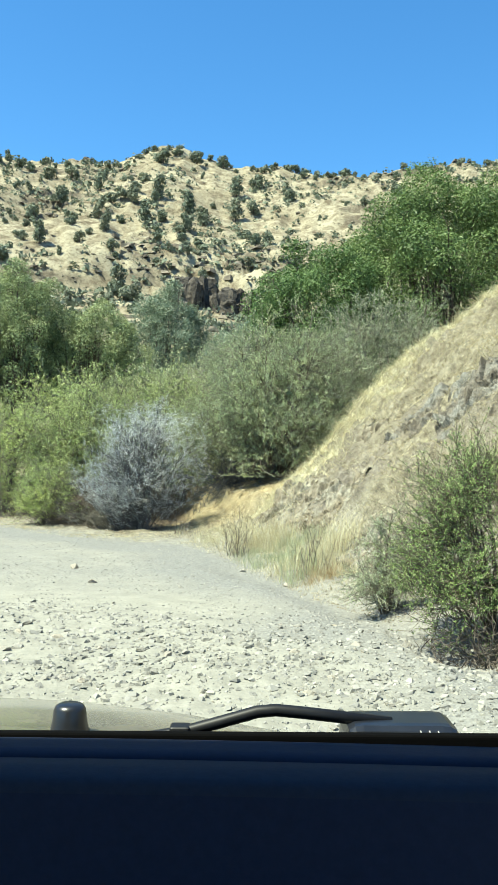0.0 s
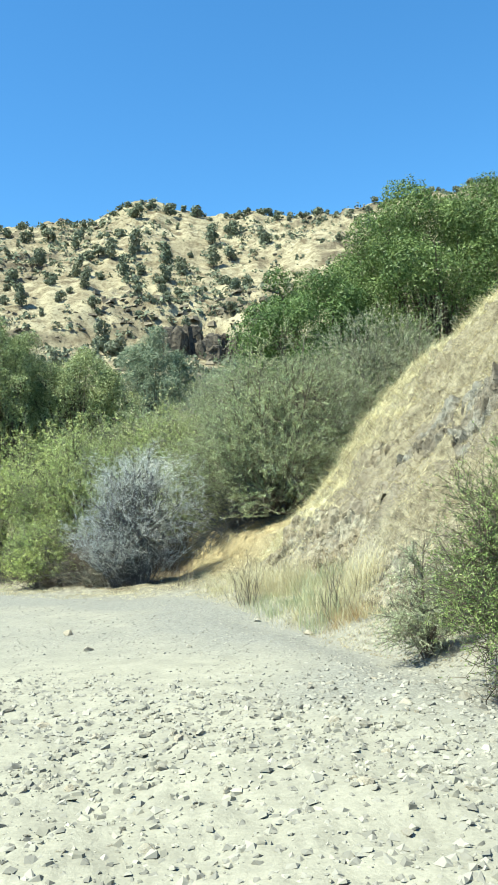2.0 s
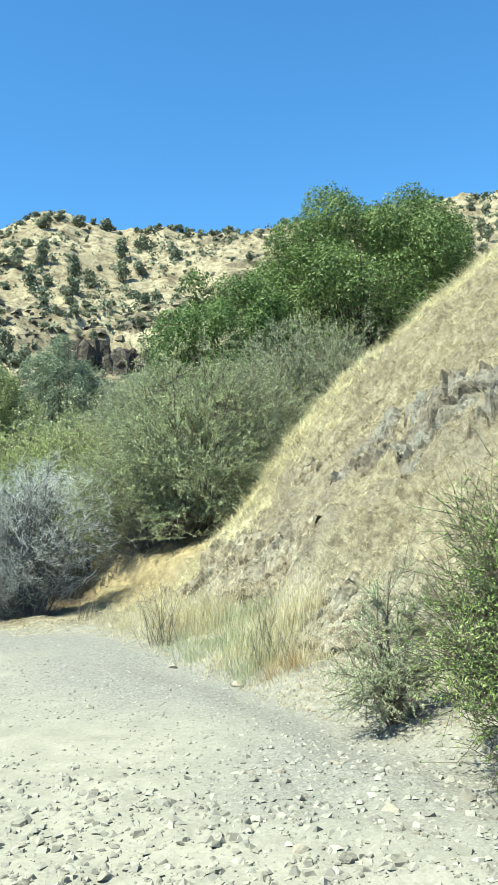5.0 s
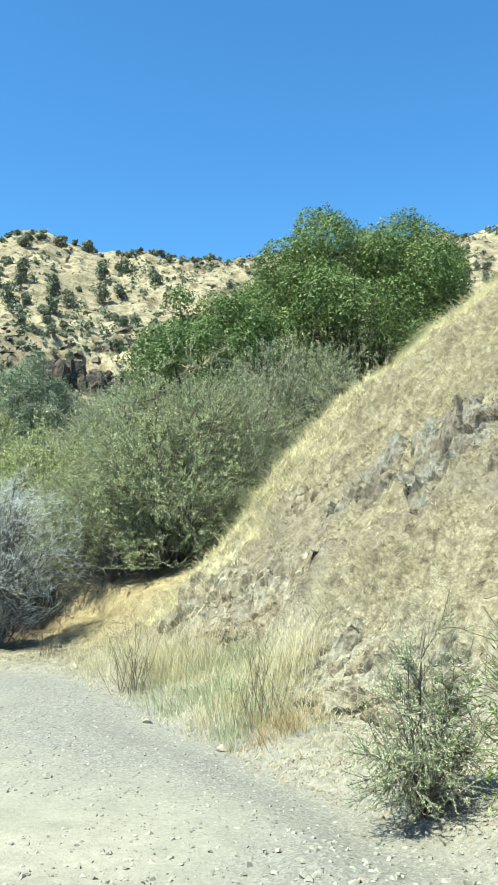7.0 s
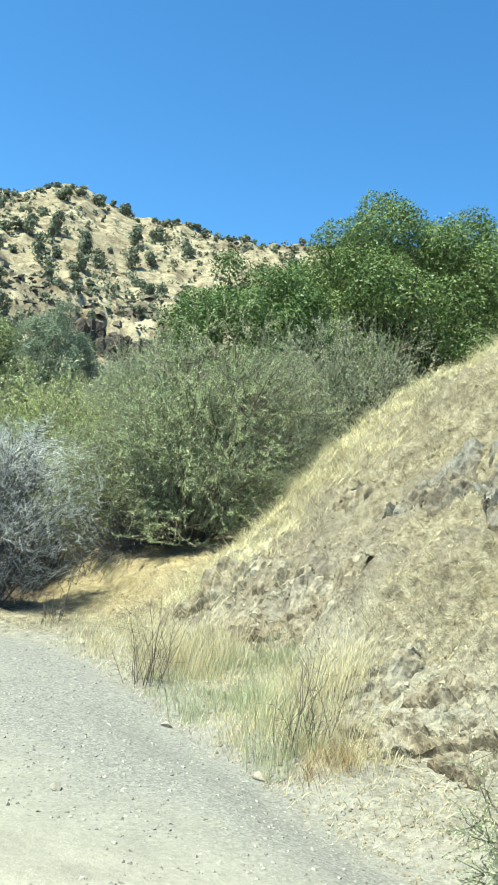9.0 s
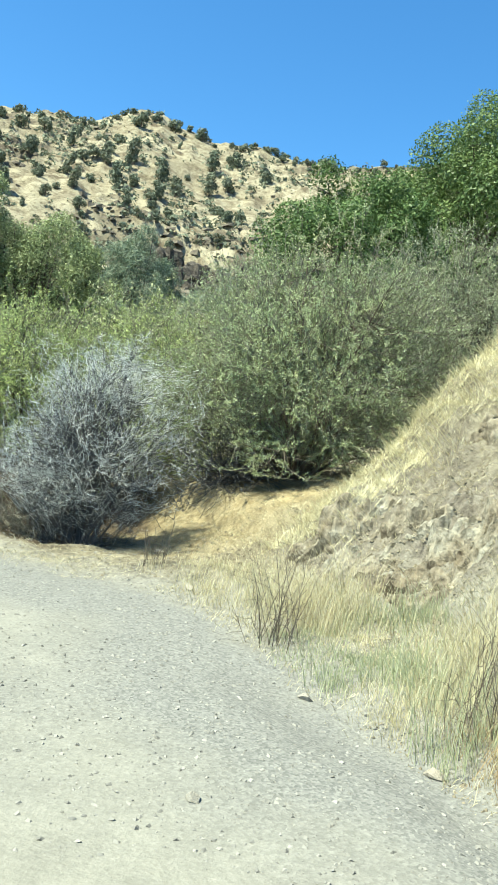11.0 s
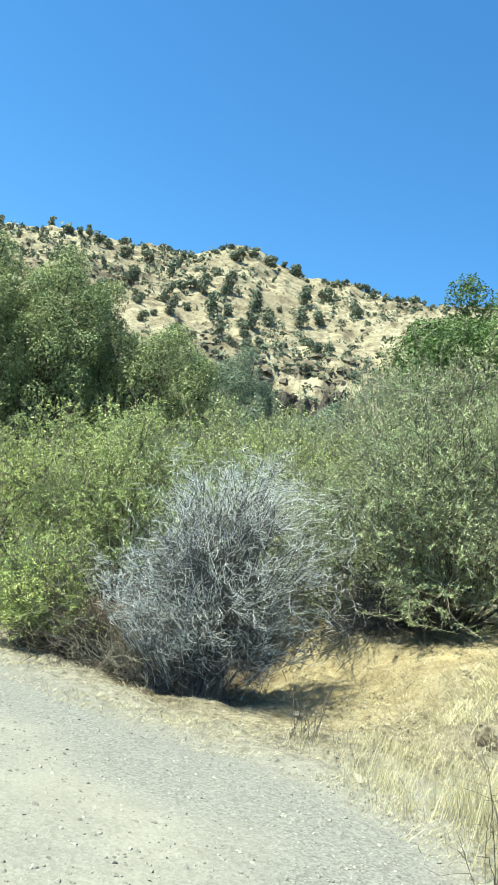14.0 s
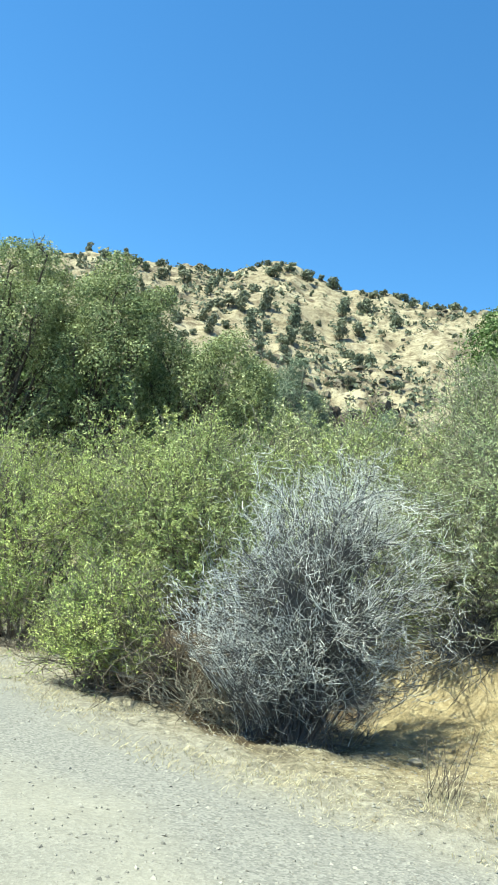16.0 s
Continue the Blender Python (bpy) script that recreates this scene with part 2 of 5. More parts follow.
def piece(name, me, parent, label="", kind=""):
    ob = new(name, me)
    ob.parent = parent
    return tagged(ob, label, kind=kind)


def lattice(ix, iy, seed):
    n = (ix * 374761393 + iy * 668265263 + seed * 1442695041) & 0xFFFFFFFF
    n = ((n ^ (n >> 13)) * 1274126177) & 0xFFFFFFFF
    return ((n ^ (n >> 16)) & 0xFFFF) / 65535.0


def value_noise(x, y, seed):
    ix, iy = np.floor(x).astype(np.int64), np.floor(y).astype(np.int64)
    fx, fy = x - ix, y - iy
    fx, fy = fx * fx * (3 - 2 * fx), fy * fy * (3 - 2 * fy)
    a, b = lattice(ix, iy, seed), lattice(ix + 1, iy, seed)
    c, d = lattice(ix, iy + 1, seed), lattice(ix + 1, iy + 1, seed)
    return (a + (b - a) * fx) * (1 - fy) + (c + (d - c) * fx) * fy


def fbm(x, y, scale, octaves=4, seed=1, gain=0.5):
    total, amp, norm = 0.0, 1.0, 0.0
    for o in range(octaves):
        total = total + amp * (value_noise(x * scale, y * scale, seed + o) - 0.5)
        norm += amp
        scale, amp = scale * 2.03, amp * gain
    return total / norm * 2


def smooth(a, b, x):
    t = np.clip((x - a) / (b - a), 0, 1)
    return t * t * (3 - 2 * t)


# ---- the lie of the land ----
TOE, ACROSS, ALONG = (1.0, 11.6), (0.919, 0.395), (-0.395, 0.919)
RIDGE = ((-60, 15.5), (-30, 17.5), (-23, 18.3), (-17.5, 19.3), (-14, 19.6), (-10.5, 19.9), (-8.3, 20.6), (-7.3, 20.8),
         (-5.6, 20.5), (-3, 20.0), (-0.8, 19.9), (1.4, 19.8), (3.6, 19.5), (5.8, 19.6), (8, 19.8), (10.2, 20.0), (13.4, 20.1), (20, 20.5), (60, 16))


ROCKS = ((3.3, 4.95, 0.8, 5.0), (0.8, 2.4, 0.3, 3.6), (1.4, 3.1, 4.0, 7.5), (3.0, 4.4, 5.0, 6.7))


def bank_frame(x, y):
    dx, dy = x - TOE[0], y - TOE[1]
    return dx * ACROSS[0] + dy * ACROSS[1], dx * ALONG[0] + dy * ALONG[1]


def land(x, y):
    """Height of the ground and the weights of its surfaces."""
    u, v = bank_frame(x, y)
    edge = np.interp(v, (-3.7, 0, 5.5, 7, 7.8, 8.7, 9.7, 10.6, 11.5, 14, 21, 40), (-0.35, 0, -0.1, -0.7, -1.5, -2.0, -2.5, -2.8, -3.2, -3.4, -3.8, -4.5)) + 0.22 * fbm(x, y, 0.8, 3, 5)
    w = u - edge
    r = np.hypot(x, y)
    road = 0.035 * fbm(x, y, 0.55, 4, 11) + 0.03 * fbm(x, y, 4.0, 4, 12) * smooth(14, 3, r)
    rubble = smooth(10.5, 8.6, y) * smooth(3.5, 5.0, y)
    # the road climbs a little towards the bend
    climb = np.interp(y, (8.5, 12.0, 15.0, 20.0, 28.0), (0.0, 0.03, 0.17, 0.28, 0.34)) - 0.10 * smooth(-0.9, -0.2, w) * smooth(0.5, 0.0, w) * smooth(4.5, 2.5, v)
    road = road + rubble * (0.06 * fbm(x, y, 1.6, 4, 15) + 0.03 * np.abs(fbm(x, y, 6.0, 3, 16)))
    clay = np.interp(u, (-1.0, 0.3, 1.2, 2.1, 2.4, 4.0, 8.0, 40), (0, 0.04, 0.10, 0.48, 0.95, 1.45, 1.8, 3.0))
    foot = np.interp(w, (0, 0.9, 1.6, 8), (0, 0.1, 0.28, 0.5))
    past = smooth(6.5, 9.0, v)
    rise = clay * past + foot * (1 - past)
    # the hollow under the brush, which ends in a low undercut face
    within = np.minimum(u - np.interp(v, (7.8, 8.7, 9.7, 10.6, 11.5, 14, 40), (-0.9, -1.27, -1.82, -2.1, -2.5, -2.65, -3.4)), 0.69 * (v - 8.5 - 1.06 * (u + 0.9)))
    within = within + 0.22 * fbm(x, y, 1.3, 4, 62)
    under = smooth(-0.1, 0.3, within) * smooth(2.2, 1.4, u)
    face = smooth(0.0, 0.3, within - 1.25)
    shelf = 0.02 + 0.07 * fbm(x, y, 3.0, 4, 64) + face * (0.58 + 0.3 * fbm(x, y, 0.8, 3, 63) + np.interp(within - 1.25, (0, 6, 40), (0, 0.6, 2.0)))
    rise = rise * (1 - under) + shelf * under
    rough = 0.36 * fbm(x, y, 0.45, 5, 21) + 0.20 * fbm(x, y, 2.1, 5, 22)
    terrace = (u * 1.0 + 0.6 * fbm(x, y, 0.5, 4, 23)) / 0.55
    rough = rough + 0.20 * smooth(-0.15, 0.3, fbm(x, y, 0.5, 4, 24)) * (smooth(0.3, 0.7, terrace - np.floor(terrace)) - (terrace - np.floor(terrace))) + 0.16 * (np.abs(fbm(x, y, 3.2, 3, 25)) - 0.25) + 0.12 * (np.abs(fbm(x, y, 5.5, 3, 26)) - 0.2)
    # small sharp hollows where clods have fallen out
    rough = rough - 0.16 * smooth(0.30, 0.42, fbm(x, y, 1.5, 3, 99)) + 0.07 * smooth(0.22, 0.30, fbm(x, y, 2.6, 3, 98))
    top = np.interp(u, (-20, 1.15, 1.6, 5.6, 7.2, 9, 14, 40), (-24, -0.15, 0.28, 4.85, 6.1, 6.9, 8.5, 14))
    crest = np.interp(u, (2.0, 3.3, 5.0, 9.3), (7.1, 7.2, 7.15, 4.6))
    bank = top + rough * smooth(1.3, 2.6, u) - 0.95 * np.clip(v - crest, 0, None) * smooth(0.0, 1.6, v - crest) - 0.36 * smooth(5.8, 7.1, v) * smooth(2.3, 3.4, u)
    for u0, u1, v0, v1 in ROCKS:
        bank = bank - 0.05 * smooth(u0 - 0.1, u0 + 0.15, u) * smooth(u1 + 0.1, u1 - 0.15, u) * smooth(v0 - 0.1, v0 + 0.15, v) * smooth(v1 + 0.1, v1 - 0.15, v)
    k = 0.75
    low = np.where(w > 0, rise + (0.12 * fbm(x, y, 0.9, 4, 31) + 0.10 * (np.abs(fbm(x, y, 2.4, 4, 32)) - 0.2)) * smooth(0, 1.5, w) + 0.03 * fbm(x, y, 5, 3, 33), 0) + road * smooth(0.6, -0.2, w)
    hk = np.clip(0.5 + 0.5 * (bank - low) / k, 0, 1)
    low, bank = low + climb, bank + 0.6 * climb
    near = low + (bank - low) * hk + k * hk * (1 - hk) * 0.6
    # the wide valley and the hill across it
    az = np.degrees(np.arctan2(x, y))
    far_r = 430 + 40 * fbm(az * 1.0, az * 0 + 3, 0.08, 3, 41)
    ridge = far_r * np.tan(np.radians(np.interp(az, [a for a, _ in RIDGE], [e for _, e in RIDGE]) + 0.25 * fbm(az, az * 0, 0.9, 3, 42)))
    shape = np.interp(r / far_r * 430, (0, 60, 130, 200, 268, 276, 296, 430, 520, 900, 5000), (0.0, 0.005, 0.025, 0.16, 0.325, 0.34, 0.475, 1.0, 0.86, 0.5, 0.3))
    body = smooth(140, 230, r) * smooth(1.2, 0.95, r / far_r)
    lean = x * 0.80 + y * 0.60
    spur = fbm(lean * 1.0, (y - x) * 0.35, 0.018, 4, 44)
    hill = ridge * shape + body * (6.5 * spur * smooth(1.02, 0.85, r / far_r) + 4.0 * fbm(x, y, 0.035, 5, 45) + 1.9 * fbm(x, y, 0.2, 5, 46))
    ledge = smooth(0.05, 0.35, fbm(x, y, 0.022, 4, 47)) * body
    step = hill / 10.0 + 0.9 * fbm(x, y, 0.03, 4, 48)
    hill = hill + ledge * 3.0 * (smooth(0.40, 0.60, step - np.floor(step)) - (step - np.floor(step)))
    away = smooth(38, 110, r)
    z = near * (1 - away) + (hill + 1.5) * away
    front = smooth(100, 60, np.abs(az))
    z = np.where(r > 60, z * front + (1 - front) * (0.2 * hill + 1.5), z)
    cliff = smooth(268, 275, r / far_r * 430) * smooth(318, 298, r / far_r * 430) * smooth(-15, -7, az + 5 * fbm(x, y, 0.03, 3, 49)) * smooth(3.4, 0.4, az + 2 * fbm(x, y, 0.05, 3, 50))
    masks = {
        "road": smooth(0.75, -0.55, w + 0.55 * fbm(x, y, 1.6, 5, 51)) * (1 - away),
        "gravel": np.clip(smooth(-2.2, -0.5, w + 0.7 * fbm(x, y, 0.9, 4, 52)) * 0.95 + smooth(10.5, 14.0, y) * (0.62 + 0.6 * fbm(x, y, 0.7, 4, 54)), 0, 1),
        "yellow_clay": 0.9 * smooth(0.1, 1.1, u) * smooth(4.6, 3.0, u) * smooth(7.6, 9.4, v) * (1 - smooth(0.1, 0.5, bank - low)) * (0.65 + 0.5 * fbm(x, y, 1.4, 3, 53)),
        "bedrock": np.clip(smooth(0.0, 0.3, fbm(x, y, 1.1, 5, 55)) * 0.7 * smooth(1.4, 2.2, u) + smooth(1.3, 2.0, u) * smooth(4.2, 3.0, u) * smooth(4.5, 6.0, v) * smooth(9.0, 7.5, v) * 0.7, 0, 1) * smooth(0.0, 0.3, bank - low + 0.25),
        "pale_scree": np.clip(smooth(2.9, 1.6, u + 0.6 * fbm(x, y, 0.8, 3, 60)) * smooth(7.5, 5.0, v) + smooth(1.8, 0.4, w) * 0.8, 0, 1) * (1 - away),
        "litter_and_shade": smooth(0.35, 0.8, within) * smooth(2.4, 1.6, u) * (1 - away),
        "hill": smooth(45, 80, r),
        "crag": np.clip(0.9 * cliff * smooth(-0.1, 0.35, fbm(x, y, 0.09, 4, 57)) + ledge * smooth(0.3, 0.45, step - np.floor(step)) * smooth(0.72, 0.6, step - np.floor(step)) * 0.8, 0, 1),
    }
    stair = (z + 3 * fbm(x, y, 0.1, 4, 59)) / 5.0
    stair = 5.0 * (smooth(0.35, 0.65, stair - np.floor(stair)) - (stair - np.floor(stair)))
    return z + cliff * (3.5 * fbm(x, y, 0.11, 5, 58) + 0.9 * stair), masks


def height(x, y):
    return float(land(np.array([float(x)]), np.array([float(y)]))[0][0])


def build_ground():
    az = np.concatenate([np.arange(-180, -32, 4.0), np.arange(-31, 24, 0.175), np.arange(24.2, 32, 0.3), np.arange(34, 180, 4.0)])
    rr = np.concatenate([[0.02, 0.6, 1.2, 1.8], np.arange(2.4, 30, 0.11), np.geomspace(30, 250, 90), np.arange(252, 465, 1.8), np.geomspace(472, 4600, 16)])
    a, r = np.meshgrid(np.radians(az), rr, indexing="ij")
    x, y = r * np.sin(a), r * np.cos(a)
    z, masks = land(x.ravel(), y.ravel())
    n, m = len(az), len(rr)
    i, j = np.meshgrid(np.arange(n), np.arange(m - 1), indexing="ij")
    i2 = (i + 1) % n
    faces = np.stack([i * m + j, i * m + j + 1, i2 * m + j + 1, i2 * m + j], -1).reshape(-1, 4)
    me = mesh_of("ground", np.stack([x.ravel(), y.ravel(), z], 1), faces[:, ::-1], EARTH, True)
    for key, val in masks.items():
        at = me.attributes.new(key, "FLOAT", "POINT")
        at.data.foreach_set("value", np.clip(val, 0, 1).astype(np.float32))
    ob = new("ground", me)
    return tagged(ob, "pale rubbly dirt road, straw-covered cut bank and dry golden hillside", "ground", kind="structure")


build_ground()


# ---- plants ----
def unit(a):
    return a / np.maximum(np.linalg.norm(a, axis=-1, keepdims=True), 1e-9)


def strands(rng, start, way, length, n, bend=0.25, lift=0.0):
    """Crooked polylines: (count, n + 1, 3)."""
    pts = [start]
    d = unit(way)
    for _ in range(n):
        d = unit(d + rng.normal(0, bend, d.shape) + np.array([0, 0, lift]))
        pts.append(pts[-1] + d * (length / n)[:, None])
    return np.stack(pts, 1)


def along(lines, which, t):
    n = lines.shape[1] - 1
    f = np.clip(t * n, 0, n - 1e-6)
    k = f.astype(int)
    g = (f - k)[:, None]
    a, b = lines[which, k], lines[which, k + 1]
    return a + (b - a) * g, unit(b - a)


def tubes(lines, r0, r1, sides=3):
    """Tapering tubes round polylines; r0, r1: radii at the ends, one for each line."""
    c, n = lines.shape[0], lines.shape[1]
    d = unit(np.gradient(lines, axis=1))
    ref = np.where(np.abs(d[..., 2:3]) > 0.9, np.array([1.0, 0, 0]), np.array([0, 0, 1.0]))
    s = unit(np.cross(d, ref))
    q = np.cross(d, s)
    rad = r0[:, None] + (r1 - r0)[:, None] * np.linspace(0, 1, n)[None]
    ang = np.arange(sides) * 2 * np.pi / sides
    ring = s[:, :, None] * np.cos(ang)[None, None, :, None] + q[:, :, None] * np.sin(ang)[None, None, :, None]
    verts = lines[:, :, None] + ring * rad[:, :, None, None]
    base = (np.arange(c)[:, None, None] * n + np.arange(n - 1)[None, :, None]) * sides
    k = np.arange(sides)[None, None, :]
    k2 = (k + 1) % sides
    faces = np.stack([base + k, base + k2, base + sides + k2, base + sides + k], -1).reshape(-1, 4)
    return verts.reshape(-1, 3), faces


def leaves(rng, pos, size, slim, face, stray=0.5, way=None):
    """Pointed leaves; face: the way that they turn to the light, way: the shoot along which they point."""
    n = len(pos)
    d = unit(rng.normal(0, 1, (n, 3)) + np.array([0, 0, 0.25]))
    if way is not None:
        d = unit(d * 0.75 + way)
    up = unit(face + rng.normal(0, stray, (n, 3)))
    d = unit(d - up * np.sum(d * up, 1, keepdims=True))
    s = unit(np.cross(d, up))
    ln = (size * rng.uniform(0.6, 1.35, n))[:, None]
    l, r = pos + s * ln * slim * 0.5 + d * ln * 0.2, pos - s * ln * slim * 0.5
    return np.stack([l, r, pos + d * ln], 1).reshape(-1, 3), np.arange(n)[:, None] * 3 + np.array([[0, 1, 2]])


def joined(*sets):
    vs, fs, off = [], [], 0
    for v, f in sets:
        vs.append(v)
        fs.append(f + off)
        off += len(v)
    return np.concatenate(vs), np.concatenate(fs)


def grow(seed, wide, deep, tall, stems, subs, twigs, spread=0.8, skirt=0.15, lift=0.05, twig=0.35, crook=0.3, bends=2):
    """The three orders of a bushy plant's branches, in its own space, base at the origin."""
    rng = np.random.default_rng(seed)
    h = np.array([wide / 2, deep / 2, tall])
    ang = rng.uniform(0, 2 * np.pi, stems)
    zz = rng.uniform(skirt, 1.0, stems)
    rad = np.sqrt(np.clip(1 - (zz * 0.92) ** 2, 0.05, 1)) * rng.uniform(0.35, 1.0, stems) * spread
    tips = np.stack([np.cos(ang) * rad, np.sin(ang) * rad, zz], 1) * h * rng.uniform(0.72, 0.95, (stems, 1))
    return branch_out(rng, h, tips, subs, twigs, 0.25, 0.24 * (wide + tall) / 2, 0.55, lift, twig, crook, 0.55, bends)


def grow_lobes(seed, wide, deep, tall, lobes, subs, twigs, skirt=0.02, lift=0.03, twig=0.3, crook=0.28, lobe=0.30, bends=1):
    """As grow(), but with the leafage in rounded, overlapping clumps at the ends of the limbs."""
    rng = np.random.default_rng(seed)
    h = np.array([wide / 2, deep / 2, tall])
    k = np.arange(lobes) + 0.5
    zz = skirt + (0.92 - skirt) * (k / lobes) ** 1.1
    ang = k * 2.39996 + rng.normal(0, 0.35, lobes)
    rad = np.sqrt(np.clip(1.0 - np.clip((zz - 0.3) / 0.7, 0, 1) ** 2, 0.03, 1)) * rng.uniform(0.35, 0.80, lobes)
    tips = np.stack([np.cos(ang) * rad, np.sin(ang) * rad, zz + rng.normal(0, 0.03, lobes)], 1) * h
    size = lobe * (wide + deep + tall) / 3
    return branch_out(rng, h, tips, subs, twigs, 0.72, size, 0.5, lift, twig, crook, 1.0, bends)


def branch_out(rng, h, tips, subs, twigs, low, reach, out, lift, twig, crook, wild=0.55, bends=2):
    stems, tall = len(tips), h[2]
    start = np.stack([tips[:, 0] * 0.12, tips[:, 1] * 0.12, np.full(stems, -0.08)], 1)
    t = np.linspace(0, 1, 7)[None, :, None]
    first = start[:, None] + (tips - start)[:, None] * t
    first[:, :, 2] += (np.sin(np.pi * t) * 0.08 * tall)[:, :, 0]
    first += np.cumsum(rng.normal(0, 0.012 * tall, first.shape), 1) * np.minimum(t * 3, 1)
    centre = np.array([0, 0, 0.35 * tall])

    def children(lines, count, low, reach, n, out, bend, wild):
        which = rng.integers(0, len(lines), count)
        p, d = along(lines, which, rng.uniform(low, 1.0, count))
        away = unit((p - centre) / h)
        way = d * 0.4 + away * out + rng.normal(0, wild, (count, 3)) + np.array([0, 0, lift * 4])
        return strands(rng, p, way, reach * rng.uniform(0.45, 1.2, count), n, bend, lift)

    second = children(first, subs, low, reach, 4, out, crook, wild)
    third = children(second, twigs, 0.2, twig, bends, 0.35, crook, 0.6)
    for lines in (first, second, third):
        lines[:, :, 2] = np.maximum(lines[:, :, 2], -0.05 + 0.02 * rng.random(lines.shape[:2]))
    return rng, first, second, third


def mantle(rng, wide, deep, tall, count, mid=0.42, full=2.4, lumps=0.46):
    """Points over the uneven outer shell of a rounded bush, thinned in places."""
    d = unit(rng.normal(0, 1, (count * 2, 3)))
    lump = fbm(d[:, 0] * 2 + d[:, 2] * 1.3, d[:, 1] * 2 - d[:, 2] * 1.1, 1.6, 4, int(rng.integers(1, 900)))
    thin = fbm(d[:, 0] + 9 + d[:, 2], d[:, 1] - d[:, 2] * 0.8, 2.6, 3, int(rng.integers(1, 900)))
    keep = np.flatnonzero(thin + 0.7 * rng.random(count * 2) > 0.2)[:count]
    d, lump = d[keep], lump[keep]
    d = d / np.sum(np.abs(d) ** full, 1, keepdims=True) ** (1 / full)
    reach = (0.90 + lumps * lump - 0.28 * rng.random(len(d)) ** 2)[:, None]
    low = np.where(d[:, 2] < 0, mid * 0.84, 1 - mid)
    p = d * reach * np.stack([np.full(len(d), wide / 2), np.full(len(d), deep / 2), low * tall], 1) + np.array([0, 0, mid * tall])
    p[:, 2] = np.maximum(p[:, 2], 0.03)
    return p


def shrub(seed, x, y, wide, deep, tall, leaf_mat, leaf_n, leaf, label, name="shrub", stems=26, subs=220, twigs=1500, twig_mat=None, skirt=0.03, twig=0.35, slim=0.45, lobed=True, shell=0.6, shoot=0.32, per=12, bare=0.10):
    """A bush of crooked stems whose leaves sit along short shoots, most of them on its lumpy outside; bare: the height up to which few shoots grow."""
    tall = tall - height(x, y)
    if lobed:
        rng, a, b, c = grow_lobes(seed, wide, deep, tall, stems, subs, twigs, skirt=skirt, twig=twig, lift=0.06)
        p = mantle(rng, wide, deep, tall, int(leaf_n * shell / per))
        p = p[(p[:, 2] > tall * bare) | (rng.random(len(p)) < 0.3)]
        out = unit((p - np.array([0, 0, 0.35 * tall])) / np.array([wide, deep, 2 * tall]))
        long = shoot * rng.uniform(0.5, 1.4, len(p)) * np.where(rng.random(len(p)) < 0.08, 1.8, 1.0)
        shoots = strands(rng, p - out * (long * 0.45)[:, None], out * 0.6 + rng.normal(0, 0.5, p.shape) + np.array([0, 0, 0.35]), long, 1, 0.1)
    else:
        rng, a, b, c = grow(seed, wide, deep, tall, stems, subs, twigs, skirt=skirt, twig=twig)
        c, shoots = c[:, ::2], c[:0, ::2]
    thing = empty(name, x, y, height(x, y))
    fine = np.concatenate([c, shoots])
    wood = joined(tubes(a, np.full(len(a), 0.007 * tall), np.full(len(a), 0.003 * tall), 4), tubes(b, np.full(len(b), 0.003 + 0.0012 * tall), np.full(len(b), 0.0015 + 0.0005 * tall)))
    piece("wood", mesh_of("wood", *wood, TWIG_BROWN), thing)
    piece("twig_mass", mesh_of("twig_mass", *tubes(fine, np.full(len(fine), 0.002 + 0.0007 * tall), np.full(len(fine), 0.0012 + 0.0003 * tall)), twig_mat or TWIG_OLIVE), thing, kind="stuff")
    n = leaf_n - len(shoots) * per
    p, d = along(c, rng.integers(0, len(c), n), rng.uniform(0.1, 1.0, n) ** 0.7)
    if len(shoots):
        q, e = along(shoots, np.repeat(np.arange(len(shoots)), per), rng.uniform(0.05, 1.0, len(shoots) * per))
        p, d = np.concatenate([p, q]), np.concatenate([d, e])
    keep = (p[:, 2] > tall * bare) | (rng.random(len(p)) < 0.45)
    p, d = p[keep], d[keep]
    out = unit((p - np.array([0, 0, 0.35 * tall])) / np.array([wide, deep, 2 * tall])) + np.array([0, 0, 0.45])
    piece("foliage", mesh_of("foliage", *leaves(rng, p + rng.normal(0, leaf * 0.3, p.shape), leaf, slim, face=out, stray=0.8, way=d), leaf_mat), thing)
    return tagged(thing, label, "shrub", "roadside brush")


